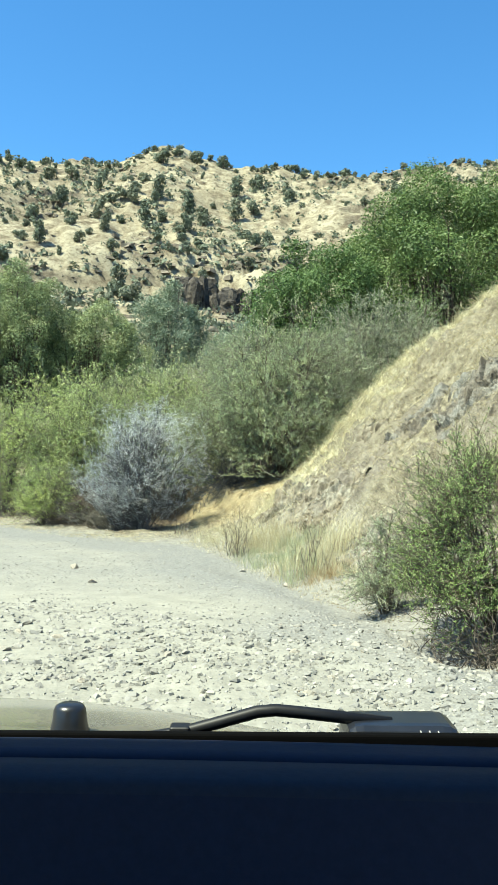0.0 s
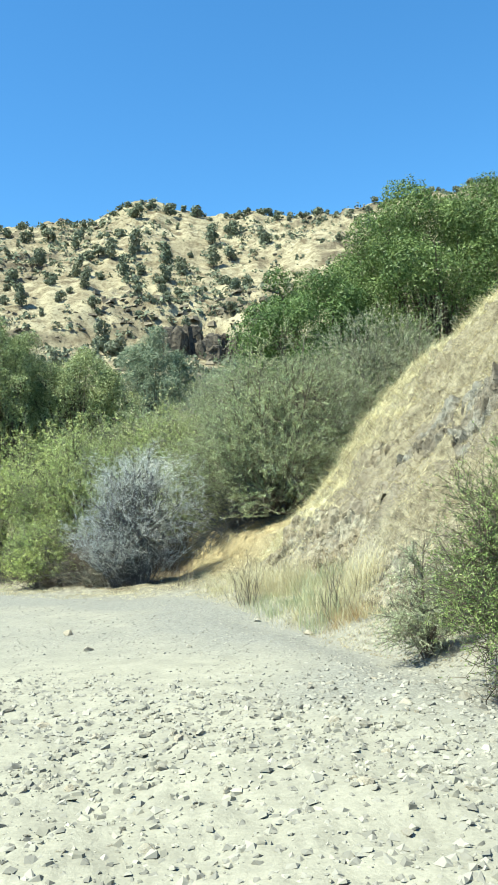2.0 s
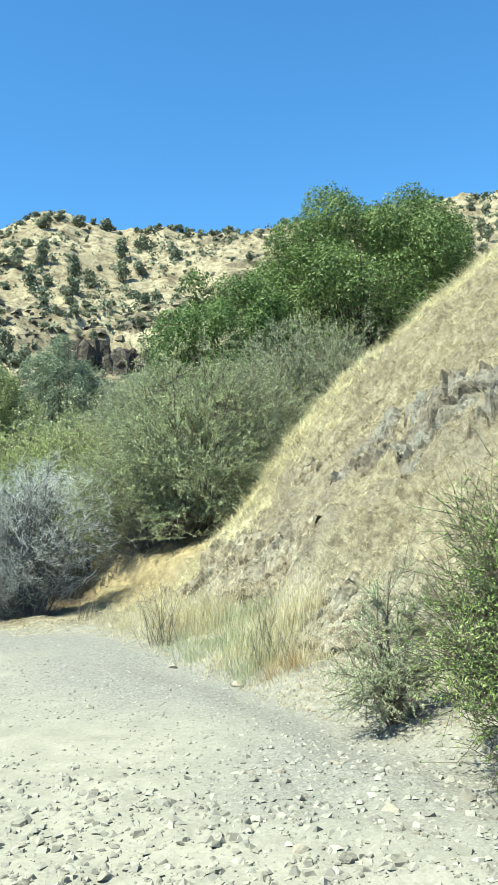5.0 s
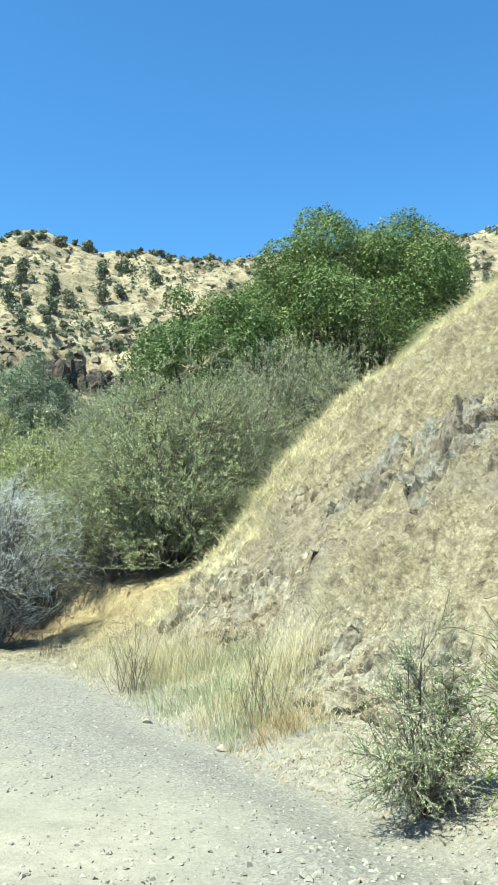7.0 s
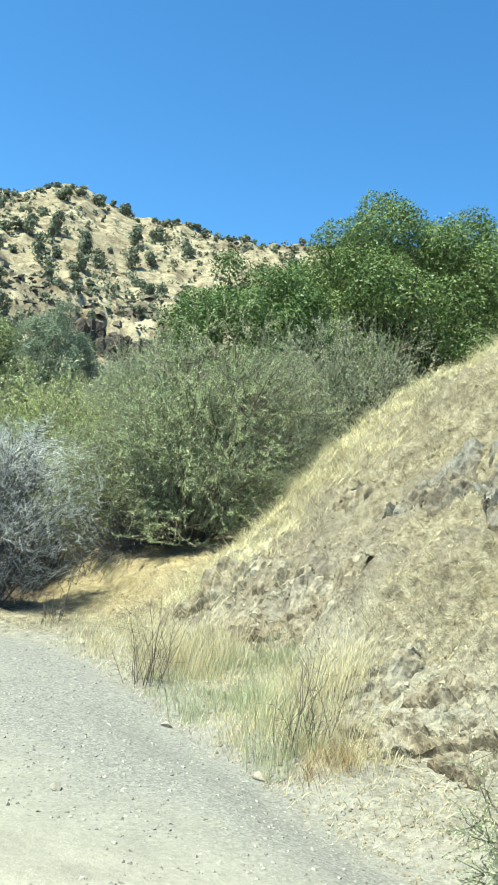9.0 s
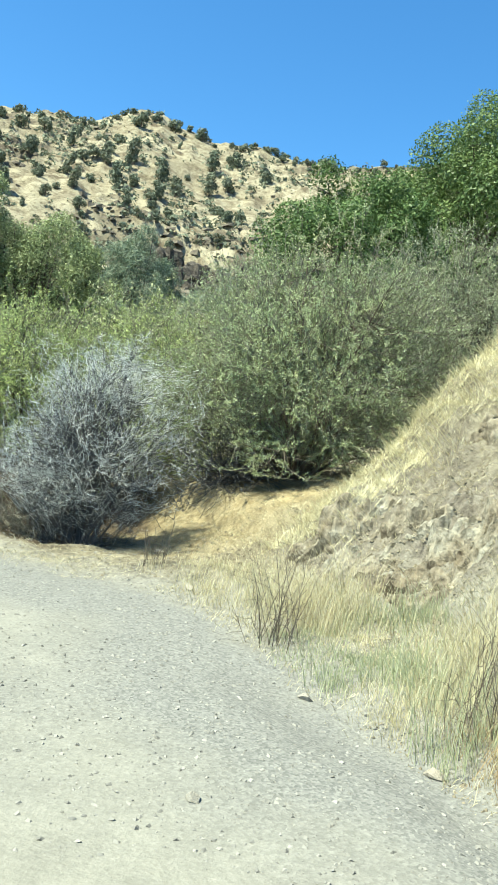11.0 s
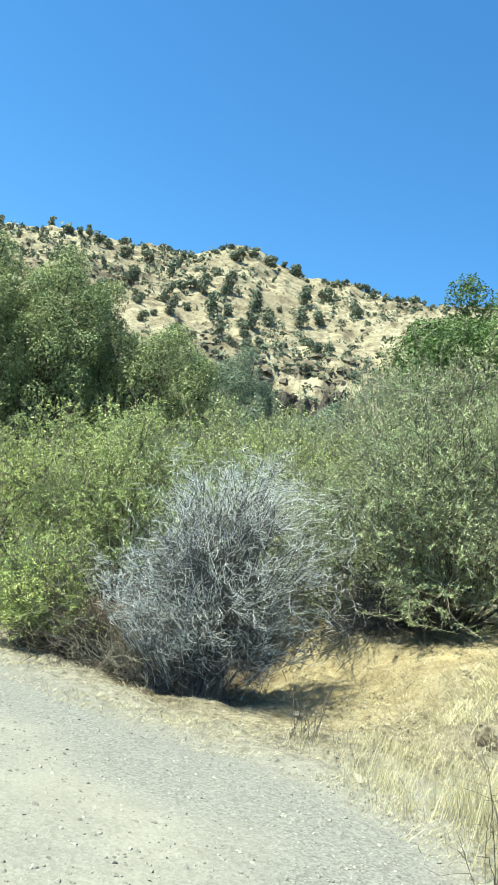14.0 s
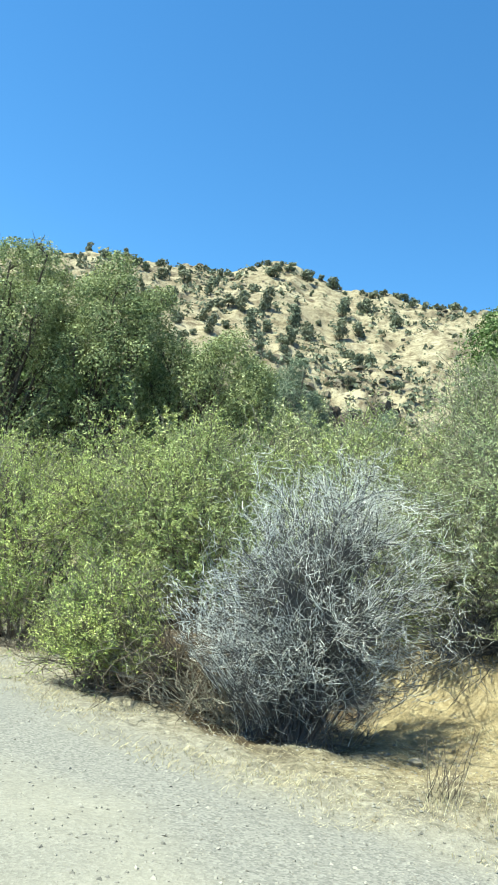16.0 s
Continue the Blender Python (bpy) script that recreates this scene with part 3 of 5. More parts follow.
def dead_bush(seed, x, y, wide, deep, tall, label):
    rng, a, b, c = grow(seed, wide, deep, tall, 64, 1400, 17000, skirt=0.05, twig=0.21, crook=0.30, lift=0.05, spread=0.78, bends=2)
    thing = empty("dead_bush", x, y, height(x, y))
    p = mantle(rng, wide * 0.90, deep * 0.88, tall * 0.98, 2400, 0.5, 2.0, 0.9)
    p = p * np.where(p[:, 2:3] < 0.3 * tall, np.array([0.75, 0.75, 1.0]), np.array([1.0, 1.0, 1.0]))
    out = unit(p - np.array([0, 0, 0.4 * tall]))
    c = np.concatenate([c, strands(rng, p - out * 0.16, out * 0.45 + rng.normal(0, 0.7, p.shape), rng.uniform(0.10, 0.30, len(p)), 2, 0.4)])
    for lines in (a, b, c):
        # the whole stays within an uneven rounded dome, drawn in at its foot
        t = np.clip(lines[..., 2] / tall, 0, None)
        cap = 0.80 + 0.16 * fbm(lines[..., 0], lines[..., 1], 0.9, 3, 402)
        t = np.where(t > cap, cap + 0.5 * (t - cap), t)
        lines[..., 2] = np.where(lines[..., 2] > 0, t * tall, lines[..., 2])
        room = np.where(t < 0.5, 0.30 + 0.68 * smooth(0.0, 0.42, t), np.sqrt(np.clip(1 - ((t - 0.5) / 0.52) ** 2, 0.02, 1)))
        room = room * (1 + 0.34 * fbm(lines[..., 0] + lines[..., 2], lines[..., 1] - lines[..., 2], 0.9, 3, 401))
        rad = np.hypot(lines[..., 0] / (wide / 2), lines[..., 1] / (deep / 2))
        pull = np.where(rad > room, (room + 0.15 * (rad - room)) / np.maximum(rad, 1e-6), 1.0)
        lines[..., :2] *= pull[..., None]
    for line in a:
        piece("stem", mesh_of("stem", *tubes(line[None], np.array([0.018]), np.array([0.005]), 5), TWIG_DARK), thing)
    # bleached outside; the shade within and near the ground is painted as dark grey
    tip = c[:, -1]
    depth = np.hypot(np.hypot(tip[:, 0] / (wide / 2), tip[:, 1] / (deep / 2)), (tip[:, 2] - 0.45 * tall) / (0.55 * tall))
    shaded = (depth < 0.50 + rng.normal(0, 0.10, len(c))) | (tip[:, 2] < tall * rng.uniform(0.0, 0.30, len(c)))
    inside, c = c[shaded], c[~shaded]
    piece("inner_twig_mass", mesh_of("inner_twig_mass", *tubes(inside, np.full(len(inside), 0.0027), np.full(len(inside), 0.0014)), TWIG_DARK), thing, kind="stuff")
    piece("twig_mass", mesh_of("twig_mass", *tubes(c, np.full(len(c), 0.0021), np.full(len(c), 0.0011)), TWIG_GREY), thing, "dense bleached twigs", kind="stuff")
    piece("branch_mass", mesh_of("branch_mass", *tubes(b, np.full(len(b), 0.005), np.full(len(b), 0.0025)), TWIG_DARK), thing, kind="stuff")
    return tagged(thing, label, "bush", "roadside brush")


def dead_brush(seed, x, y, wide, deep, tall, count, mat, label, upright=0.0):
    """A low tangle of dead, arching branches."""
    rng = np.random.default_rng(seed)
    px, py = rng.normal(0, wide / 4, count), rng.normal(0, deep / 4, count)
    ground = np.array([height(x + i, y + j) for i, j in zip(px, py)]) - height(x, y)
    start = np.stack([px, py, ground - 0.03], 1)
    way = np.stack([rng.normal(0, 0.6, count), rng.normal(-0.2, 0.6, count), rng.uniform(0.15, 1.0, count) + 2.5 * upright], 1)
    a = strands(rng, start, way, tall * rng.uniform(0.5, 1.6, count), 6, 0.22 - 0.14 * upright, -0.10 * (1 - upright))
    which = rng.integers(0, count, count * 5)
    p, d = along(a, which, rng.uniform(0.3, 1.0, count * 5))
    b = strands(rng, p, d + rng.normal(0, 0.7, p.shape), tall * rng.uniform(0.15, 0.5, count * 5), 3, 0.35)
    thing = empty("dead_brush", x, y, height(x, y))
    # a third of the branches singly, the rest and all their twigs joined
    single = count // 3
    for way_line in a[:single]:
        piece("branch", mesh_of("branch", *tubes(way_line[None], np.array([0.006 - 0.002 * upright]), np.array([0.003 - 0.001 * upright])), mat), thing)
    rest = a[single:]
    piece("branch_mass", mesh_of("branch_mass", *tubes(rest, np.full(len(rest), 0.006 - 0.002 * upright), np.full(len(rest), 0.003 - 0.001 * upright)), mat), thing, kind="stuff")
    piece("twig_mass", mesh_of("twig_mass", *tubes(b, np.full(count * 5, 0.004 - 0.002 * upright), np.full(count * 5, 0.002 - 0.001 * upright)), mat), thing, kind="stuff")
    return tagged(thing, label, "brush", "roadside brush")


def tree(seed, x, y, wide, tall, bare, leaf_mat, leaf_n, leaf, label, name="tree", trunk=0.14, subs=160, twigs=1100, twig=0.32, limbs=30, slim=0.6, clump=0.19, wisp=0.05):
    """A tree whose crown is built of rounded, overlapping clumps of leaves at the ends of its limbs."""
    tall = tall - height(x, y)
    rng = np.random.default_rng(seed)
    up = tall - bare
    k = np.arange(limbs) + 0.5
    dz = -0.45 + 1.43 * k / limbs
    turn = k * 2.39996 + rng.normal(0, 0.25, limbs)
    flat = np.clip(1 - np.abs(dz) ** 2.6, 0.02, 1) ** 0.5
    size = clump * (wide * 2 + up) / 3 * rng.uniform(0.7, 1.25, limbs)
    reach = rng.uniform(np.where(dz > 0.1, 0.78, 0.68), 1.06)
    half = np.array([wide / 2, wide / 2, up * 0.56])
    hubs = np.stack([np.cos(turn) * flat, np.sin(turn) * flat, dz], 1) * reach[:, None] * np.maximum(half[None] - size[:, None], 0.3)
    hubs[:, 2] += up * 0.44
    inner = hubs[rng.integers(0, limbs, limbs // 3)] * np.array([0.45, 0.45, 0.8])
    _, a, b, c = branch_out(rng, np.array([wide / 2, wide / 2, up]), np.concatenate([hubs, inner]), subs, twigs, 0.6, clump * wide * 0.8, 0.5, 0.0, twig, 0.35, 0.9, 1)
    for lines in (a, b, c):
        lines[:, :, 2] += bare
    thing = empty(name, x, y, height(x, y))
    bole = np.stack([np.array([rng.normal(0, 0.05) * k, rng.normal(0, 0.05) * k, bare * 1.25 * k / 5 - 0.1]) for k in range(6)])[None]
    piece("trunk", mesh_of("trunk", *joined(tubes(bole, np.array([trunk]), np.array([trunk * 0.6]), 9), tubes(a, np.full(len(a), trunk * 0.4), np.full(len(a), 0.02), 5)), BARK, True), thing)
    piece("wood", mesh_of("wood", *joined(tubes(b, np.full(len(b), 0.024), np.full(len(b), 0.009)), tubes(c, np.full(len(c), 0.008), np.full(len(c), 0.003))), BARK), thing)
    weight = size ** 2 * (1.0 + 1.5 * smooth(-0.3, 0.8, dz))
    share = weight / np.sum(weight)
    which = rng.choice(limbs, int(leaf_n * (1 - wisp)), p=share)
    out = unit(hubs - np.array([0, 0, up * 0.35]))
    way = unit(rng.normal(0, 1, (len(which), 3)) + out[which] * 0.55)
    ragged = 1 + 0.30 * fbm(way[:, 0] * 2 + which * 7.1, way[:, 1] * 2 + way[:, 2], 1.5, 3, seed)
    p = hubs[which] + way * (size[which] * ragged * (1 - 0.55 * rng.random(len(which)) ** 1.7))[:, None] + np.array([0, 0, bare])
    q, _ = along(c, rng.integers(0, len(c), leaf_n - len(p)), rng.uniform(0.1, 1.0, leaf_n - len(p)) ** 0.6)
    face = np.concatenate([way, unit(q - np.array([0, 0, bare + 0.35 * up]))]) + np.array([0, 0, 0.35])
    p = np.concatenate([p, q])
    piece("crown", mesh_of("crown", *leaves(rng, p, leaf, slim, face=face, stray=0.7), leaf_mat), thing)
    return tagged(thing, label, "tree", "trees behind the brush")


# heights here are those of the tops over the road
dead_bush(3, -3.1, 20.8, 3.8, 3.1, 3.45, "leafless bleached grey bush in front of green brush")
shrub(11, 0.15, 22.9, 5.2, 4.0, 5.6, LEAF_OLIVE, 205000, 0.047, "large olive-green shrub in the hollow behind the bank", skirt=0.03, stems=40, subs=520, twigs=3400, slim=0.26, bare=0.04)
shrub(12, -2.6, 24.9, 4.0, 3.2, 4.7, LEAF_YELLOW, 80000, 0.052, "yellow-green shrub behind the grey dead bush", stems=24, subs=300, twigs=1700, slim=0.3)
shrub(13, -5.1, 25.2, 4.0, 3.2, 4.3, LEAF_YELLOW, 80000, 0.052, "yellow-green leafy shrub beside the grey dead bush", stems=24, subs=300, twigs=1700, slim=0.3)
shrub(14, -7.9, 25.2, 4.2, 3.4, 3.6, LEAF_BRIGHT, 76000, 0.047, "dense yellow-green shrub at the road bend", stems=24, subs=300, twigs=1700, slim=0.3)
shrub(15, -5.55, 21.55, 1.6, 1.4, 1.75, LEAF_BRIGHT, 24000, 0.040, "low bright green shrub on the road verge", stems=20, subs=200, twigs=1200, shoot=0.22, slim=0.34)
shrub(16, -10.9, 28.2, 4.6, 3.6, 4.0, LEAF_YELLOW, 26000, 0.07, "green shrub along the far road edge", stems=24, subs=260, twigs=1300)
shrub(17, 3.3, 24.9, 5.4, 3.0, 6.9, LEAF_GREY, 100000, 0.046, "grey-green shrub behind the grassy crest", stems=24, subs=300, twigs=1700, slim=0.28)
shrub(18, -3.2, 28.2, 5.0, 3.8, 5.4, LEAF_OLIVE, 28000, 0.07, "olive-green shrub deep in the thicket", stems=24, subs=260, twigs=1300)
shrub(19, -6.9, 29.0, 4.8, 3.8, 4.9, LEAF_YELLOW, 28000, 0.07, "olive-green shrub below the trees", stems=24, subs=260, twigs=1300)
shrub(22, -0.6, 26.6, 4.2, 3.2, 5.7, LEAF_OLIVE, 28000, 0.07, "olive-green shrub behind the large shrub", stems=24, subs=260, twigs=1300)
shrub(20, 2.3, 8.85, 2.1, 1.7, 1.95, LEAF_BUSH, 95000, 0.023, "green leafy bush with dry twigs at the bank's foot", stems=34, subs=340, twigs=2200, twig_mat=TWIG_BROWN, twig=0.26, slim=0.45, shoot=0.22, bare=0.2)
shrub(21, 1.45, 10.8, 1.15, 0.9, 1.5, LEAF_GREY, 26000, 0.018, "sparse twiggy grey-green bush at the bank's foot", stems=13, subs=130, twigs=1300, twig_mat=TWIG_OLIVE, twig=0.22, skirt=0.1, lobed=False)
dead_brush(41, -4.5, 21.6, 1.7, 0.6, 1.2, 220, TWIG_BROWN, "tangle of dead brown branches under the brush")
dead_brush(42, -4.1, 20.9, 1.2, 0.5, 0.8, 80, TWIG_OLIVE, "tangle of pale dead branches beside the grey bush")
dead_brush(43, -0.85, 23.2, 1.7, 0.6, 1.25, 240, TWIG_DARK, "tangle of dead dark grey branches above the clay bank")
dead_brush(44, 2.35, 8.3, 1.2, 0.9, 0.38, 260, TWIG_BROWN, "dense heap of dry brown twigs at the foot of the bush")
dead_brush(46, -0.55, 15.6, 0.5, 0.5, 0.62, 26, TWIG_BROWN, "dry brown weed stalks on the road verge", 1.0)
dead_brush(47, 0.7, 13.6, 0.5, 0.5, 0.5, 22, TWIG_BROWN, "dry brown weed stalks on the road verge", 1.0)
dead_brush(48, -1.9, 18.6, 0.4, 0.4, 0.4, 16, TWIG_BROWN, "dry brown weed stalks on the road verge", 1.0)
dead_brush(45, -7.2, 23.9, 2.4, 1.2, 0.8, 80, TWIG_BROWN, "dead brown branches at the road bend")

tree(31, 6.85, 33.6, 9.8, 14.1, 0.6, LEAF_OAK, 200000, 0.090, "broad dark green oak above the grassy crest", "oak_tree", 0.22, 420, 2000, limbs=96, clump=0.098, wisp=0.02)
tree(32, 1.7, 31.0, 6.2, 10.4, 0.4, LEAF_OAK, 76000, 0.085, "low green oak beside the larger oak", "oak_tree", 0.16, 300, 1500, limbs=60, clump=0.11, wisp=0.03)
tree(33, -12.0, 31.3, 5.0, 9.5, 1.6, LEAF_LIVE_OAK, 70000, 0.066, "grey-green live oak with dark trunks", "live_oak_tree", 0.18, 300, 2000, limbs=58, clump=0.105, wisp=0.08)
tree(34, -9.4, 32.0, 3.9, 9.5, 1.6, LEAF_LIVE_OAK, 58000, 0.066, "slender grey-green live oak over the brush", "live_oak_tree", 0.15, 220, 1000, limbs=52, clump=0.105, wisp=0.08)
tree(35, -7.2, 33.6, 5.2, 8.7, 0.8, LEAF_LIVE_OAK, 64000, 0.066, "rounded mid-green oak over the brush", "oak_tree", 0.15, 220, 1000, limbs=56, clump=0.105, wisp=0.06)
tree(36, -8.0, 40.0, 6.8, 8.0, 0.8, LEAF_OAK, 30000, 0.13, "bright green oak down in the valley", "oak_tree", 0.2, 220, 1000)
tree(37, -7.2, 60.0, 6.5, 15.3, 2.5, LEAF_PINE, 42000, 0.25, "pale grey-green pine in the valley", "pine_tree", 0.2, 220, 1000, limbs=44, slim=0.16, twig=0.9, clump=0.12, wisp=0.2)
tree(38, -2.2, 58.0, 6.0, 12.6, 2.0, LEAF_PINE, 30000, 0.25, "grey-green pine in the valley", "pine_tree", 0.2, 240, 1500, limbs=40, slim=0.16, twig=0.9, clump=0.12, wisp=0.2)
tree(39, -17.0, 47.0, 8.0, 12.0, 1.2, LEAF_OAK, 24000, 0.16, "dark green oak down in the valley", "oak_tree", 0.2, 220, 1000)

# ---- trees on the hill ----
HILL_KINDS = []
for s in range(7):
    rng = np.random.default_rng(60 + s)
    # five rounded oaks and two taller, narrower ones
    wide, tall, hubs_n = (0.40, 0.78, 10) if s < 5 else (0.32, 1.15, 14)
    t = np.linspace(0, 1, hubs_n)
    ring = wide * np.sqrt(np.clip(1 - (1.15 * t - 0.35) ** 2, 0.05, 1)) * rng.uniform(0.35, 0.85, hubs_n)
    turn = rng.uniform(0, 6.3, hubs_n)
    hubs = np.stack([np.cos(turn) * ring, np.sin(turn) * ring, 0.22 + (tall - 0.32) * t], 1)
    which = rng.integers(0, hubs_n, 620)
    way = unit(rng.normal(0, 1, (620, 3)) + np.array([0, 0, 0.25]))
    p = hubs[which] + way * (rng.uniform(0.15, 0.25, hubs_n)[which] * rng.random(620) ** 0.3)[:, None]
    bole = np.array([[[0, 0, -0.15], [0.01, 0, 0.1], [0.0, 0.015, 0.45]]])
    HILL_KINDS.append((mesh_of("trunk", *tubes(bole, np.array([0.045]), np.array([0.03]), 5), BARK), mesh_of("crown", *leaves(rng, p, 0.115, 1.0, face=way, stray=0.3), LEAF_HILL)))


# the larger trees that stand out: bearing, distance, height
MARKS = ((-17.0, 409, 7.2), (-16.2, 412, 6), (-15.0, 398, 8.5), (-13.6, 394, 8.5), (-11.4, 423, 5.8), (-11.7, 382, 11), (-10.4, 365, 8), (-9.4, 370, 6.4),
         (-7.7, 414, 9.5), (-6.9, 429, 5.8), (-5.5, 428, 8.6), (-3.7, 435, 8.8), (-7.9, 361, 12.4), (-8.8, 335, 11.6), (-7.6, 339, 6.5), (-5.9, 351, 11.2),
         (-6.1, 335, 10.4), (-4.95, 345, 10.8), (-11.3, 323, 10), (-15.9, 343, 7.5), (-15.5, 305, 10), (-10.8, 302, 6), (-2.8, 368, 12), (-2.8, 394, 12),
         (-14.3, 361, 9), (1.1, 441, 6), (-1.5, 410, 8.8), (0.8, 392, 7.8), (-1.6, 375, 8), (-1.9, 335, 4.2), (-0.6, 334, 6), (1.7, 432, 6.4))


def hill_tree(rng, az, r, size, k, label, name="hill_oak", group="oaks on the hillside"):
    x, y = r * math.sin(radians(az)), r * math.cos(radians(az))
    thing = empty(name, x, y, height(x, y) - 0.2, rng.uniform(0, 360))
    thing.scale = (size, size, size * rng.uniform(0.85, 1.15))
    piece("trunk", HILL_KINDS[k][0], thing)
    piece("crown", HILL_KINDS[k][1], thing)
    tagged(thing, label, "tree" if name == "hill_oak" else "shrub", group)


def hill_trees():
    rng = np.random.default_rng(77)
    for az, r, tall in MARKS:
        slim = tall > 9.8
        hill_tree(rng, az, r, tall * (0.68 if slim else 0.92), int(rng.integers(5, 7) if slim else rng.integers(0, 5)), "tall dark grey-green tree standing out on the dry hillside")
    # a loose row along the skyline
    for az in np.arange(-26, 22, 0.6):
        hill_tree(rng, az + rng.uniform(-0.3, 0.3), float(430 + 40 * fbm(np.array([az]), np.array([3.0]), 0.08, 3, 41)[0]) - rng.uniform(2, 16), rng.uniform(2.2, 5.0), int(rng.integers(0, 5)), "dark green oak on the skyline of the dry hill")
    # green bushes among the rocks of the cliff
    for _ in range(22):
        hill_tree(rng, rng.uniform(-9.5, 1.5), rng.uniform(284, 326), rng.uniform(2.4, 5.5), int(rng.integers(0, 5)), "green bush among the rocks of the hillside", "hill_bush", "bushes by the cliff")
    made = 0
    while made < 180:
        az, r = rng.uniform(-27, 27), rng.uniform(238, 440)
        x, y = r * math.sin(radians(az)), r * math.cos(radians(az))
        dens = float(fbm(np.array([x]), np.array([y]), 0.02, 3, 91)[0])
        if dens + 0.35 * rng.random() < 0.06 or (r < 288 and -9 < az < 3) or (-4.5 < az < -0.8 and 318 < r < 362):
            continue
        size = (2.8 + 4.0 * rng.random() ** 1.6) * (1.15 if dens > 0.2 else 0.85)
        hill_tree(rng, az, r, size, int(rng.integers(0, 7)), "dark green oak scattered on the dry golden hillside")
        made += 1


hill_trees()


def hill_scrub():
    rng = np.random.default_rng(78)
    n = 8600
    az, r = np.radians(rng.uniform(-28, 29, n)), rng.uniform(190, 455, n)
    x, y = r * np.sin(az), r * np.cos(az)
    keep = fbm(x, y, 0.03, 3, 93) + 0.6 * rng.random(n) > 0.10
    x, y = x[keep], y[keep]
    z, _ = land(x, y)
    size = 0.6 + 2.6 * rng.random(len(x)) ** 2.2
    k = 14
    off = rng.normal(0, 0.36, (len(x), k, 3)) * np.array([1, 1, 0.6])
    p = np.stack([x, y, z], 1)[:, None] + (off + np.array([0, 0, 0.45])) * size[:, None, None]
    me = mesh_of("scrub", *leaves(rng, p.reshape(-1, 3), np.repeat(size, k) * 0.55, 1.0, face=unit(off.reshape(-1, 3) + np.array([0, 0, 0.3])), stray=0.4), LEAF_HILL)
    tagged(new("hillside_scrub", me), "low dark scrub dotted over the dry hillside", "scrub", kind="stuff")


hill_scrub()


# ---- stones ----
def stone_mesh(seed, flat=0.6):
    rng = np.random.default_rng(seed)
    bm = bmesh.new()
    bmesh.ops.create_icosphere(bm, subdivisions=2, radius=1.0)
    cuts = unit(rng.normal(0, 1, (14, 3)))
    depth = rng.uniform(0.38, 0.75, 14)
    for vert in bm.verts:
        co = np.array(vert.co)
        for c, d in zip(cuts, depth):
            over = co @ c - d
            if over > 0:
                co = co - c * over
        vert.co = Vector(co + rng.normal(0, 0.02, 3)) * 1.15
        vert.co.z *= flat
        vert.co.x *= 1.25
    me = bpy.data.meshes.new("stone")
    bm.to_mesh(me)
    bm.free()
    me.materials.append(STONE)
    return me


STONES = [stone_mesh(200 + i, f) for i, f in enumerate((0.7, 0.8, 0.95, 0.65, 0.85, 0.75, 1.0, 0.7))]


def loose_stones():
    rng = np.random.default_rng(5)
    made = 0
    while made < 200:
        x, y = rng.uniform(-3.6, 2.4), rng.uniform(5.6, 10.6)
        if rng.random() > 1.15 - abs(y - 7.6) / 2.8 or bank_frame(x, y)[0] > -0.1:
            continue
        size = 0.016 + 0.048 * rng.random() ** 2.8
        ob = new("stone", STONES[int(rng.integers(0, 8))])
        ob.matrix_world = Matrix.Translation((x, y, height(x, y) + size * 0.02)) @ Euler((rng.normal(0, 0.25), rng.normal(0, 0.25), rng.uniform(0, 6.3))).to_matrix().to_4x4() @ Matrix.Diagonal((size, size, size, 1))
        tagged(ob, "dusty pale angular stone lying on the dirt road", "stone", "stones on the road")
        made += 1
    for x, y, size in ((-2.49, 12.4, 0.07), (-3.0, 13.6, 0.09), (-1.2, 12.2, 0.05), (-1.9, 20.4, 0.08), (-1.4, 17.6, 0.07), (-0.4, 14.4, 0.06), (0.3, 13.2, 0.08)):
        ob = new("stone", STONES[int(rng.integers(0, 8))])
        ob.matrix_world = Matrix.Translation((x, y, height(x, y) + size * 0.2)) @ Euler((0.1, 0.15, rng.uniform(0, 6.3))).to_matrix().to_4x4() @ Matrix.Diagonal((size, size, size, 1))
        tagged(ob, "single pale angular stone lying beside the road", "stone", "stones beside the road")


loose_stones()


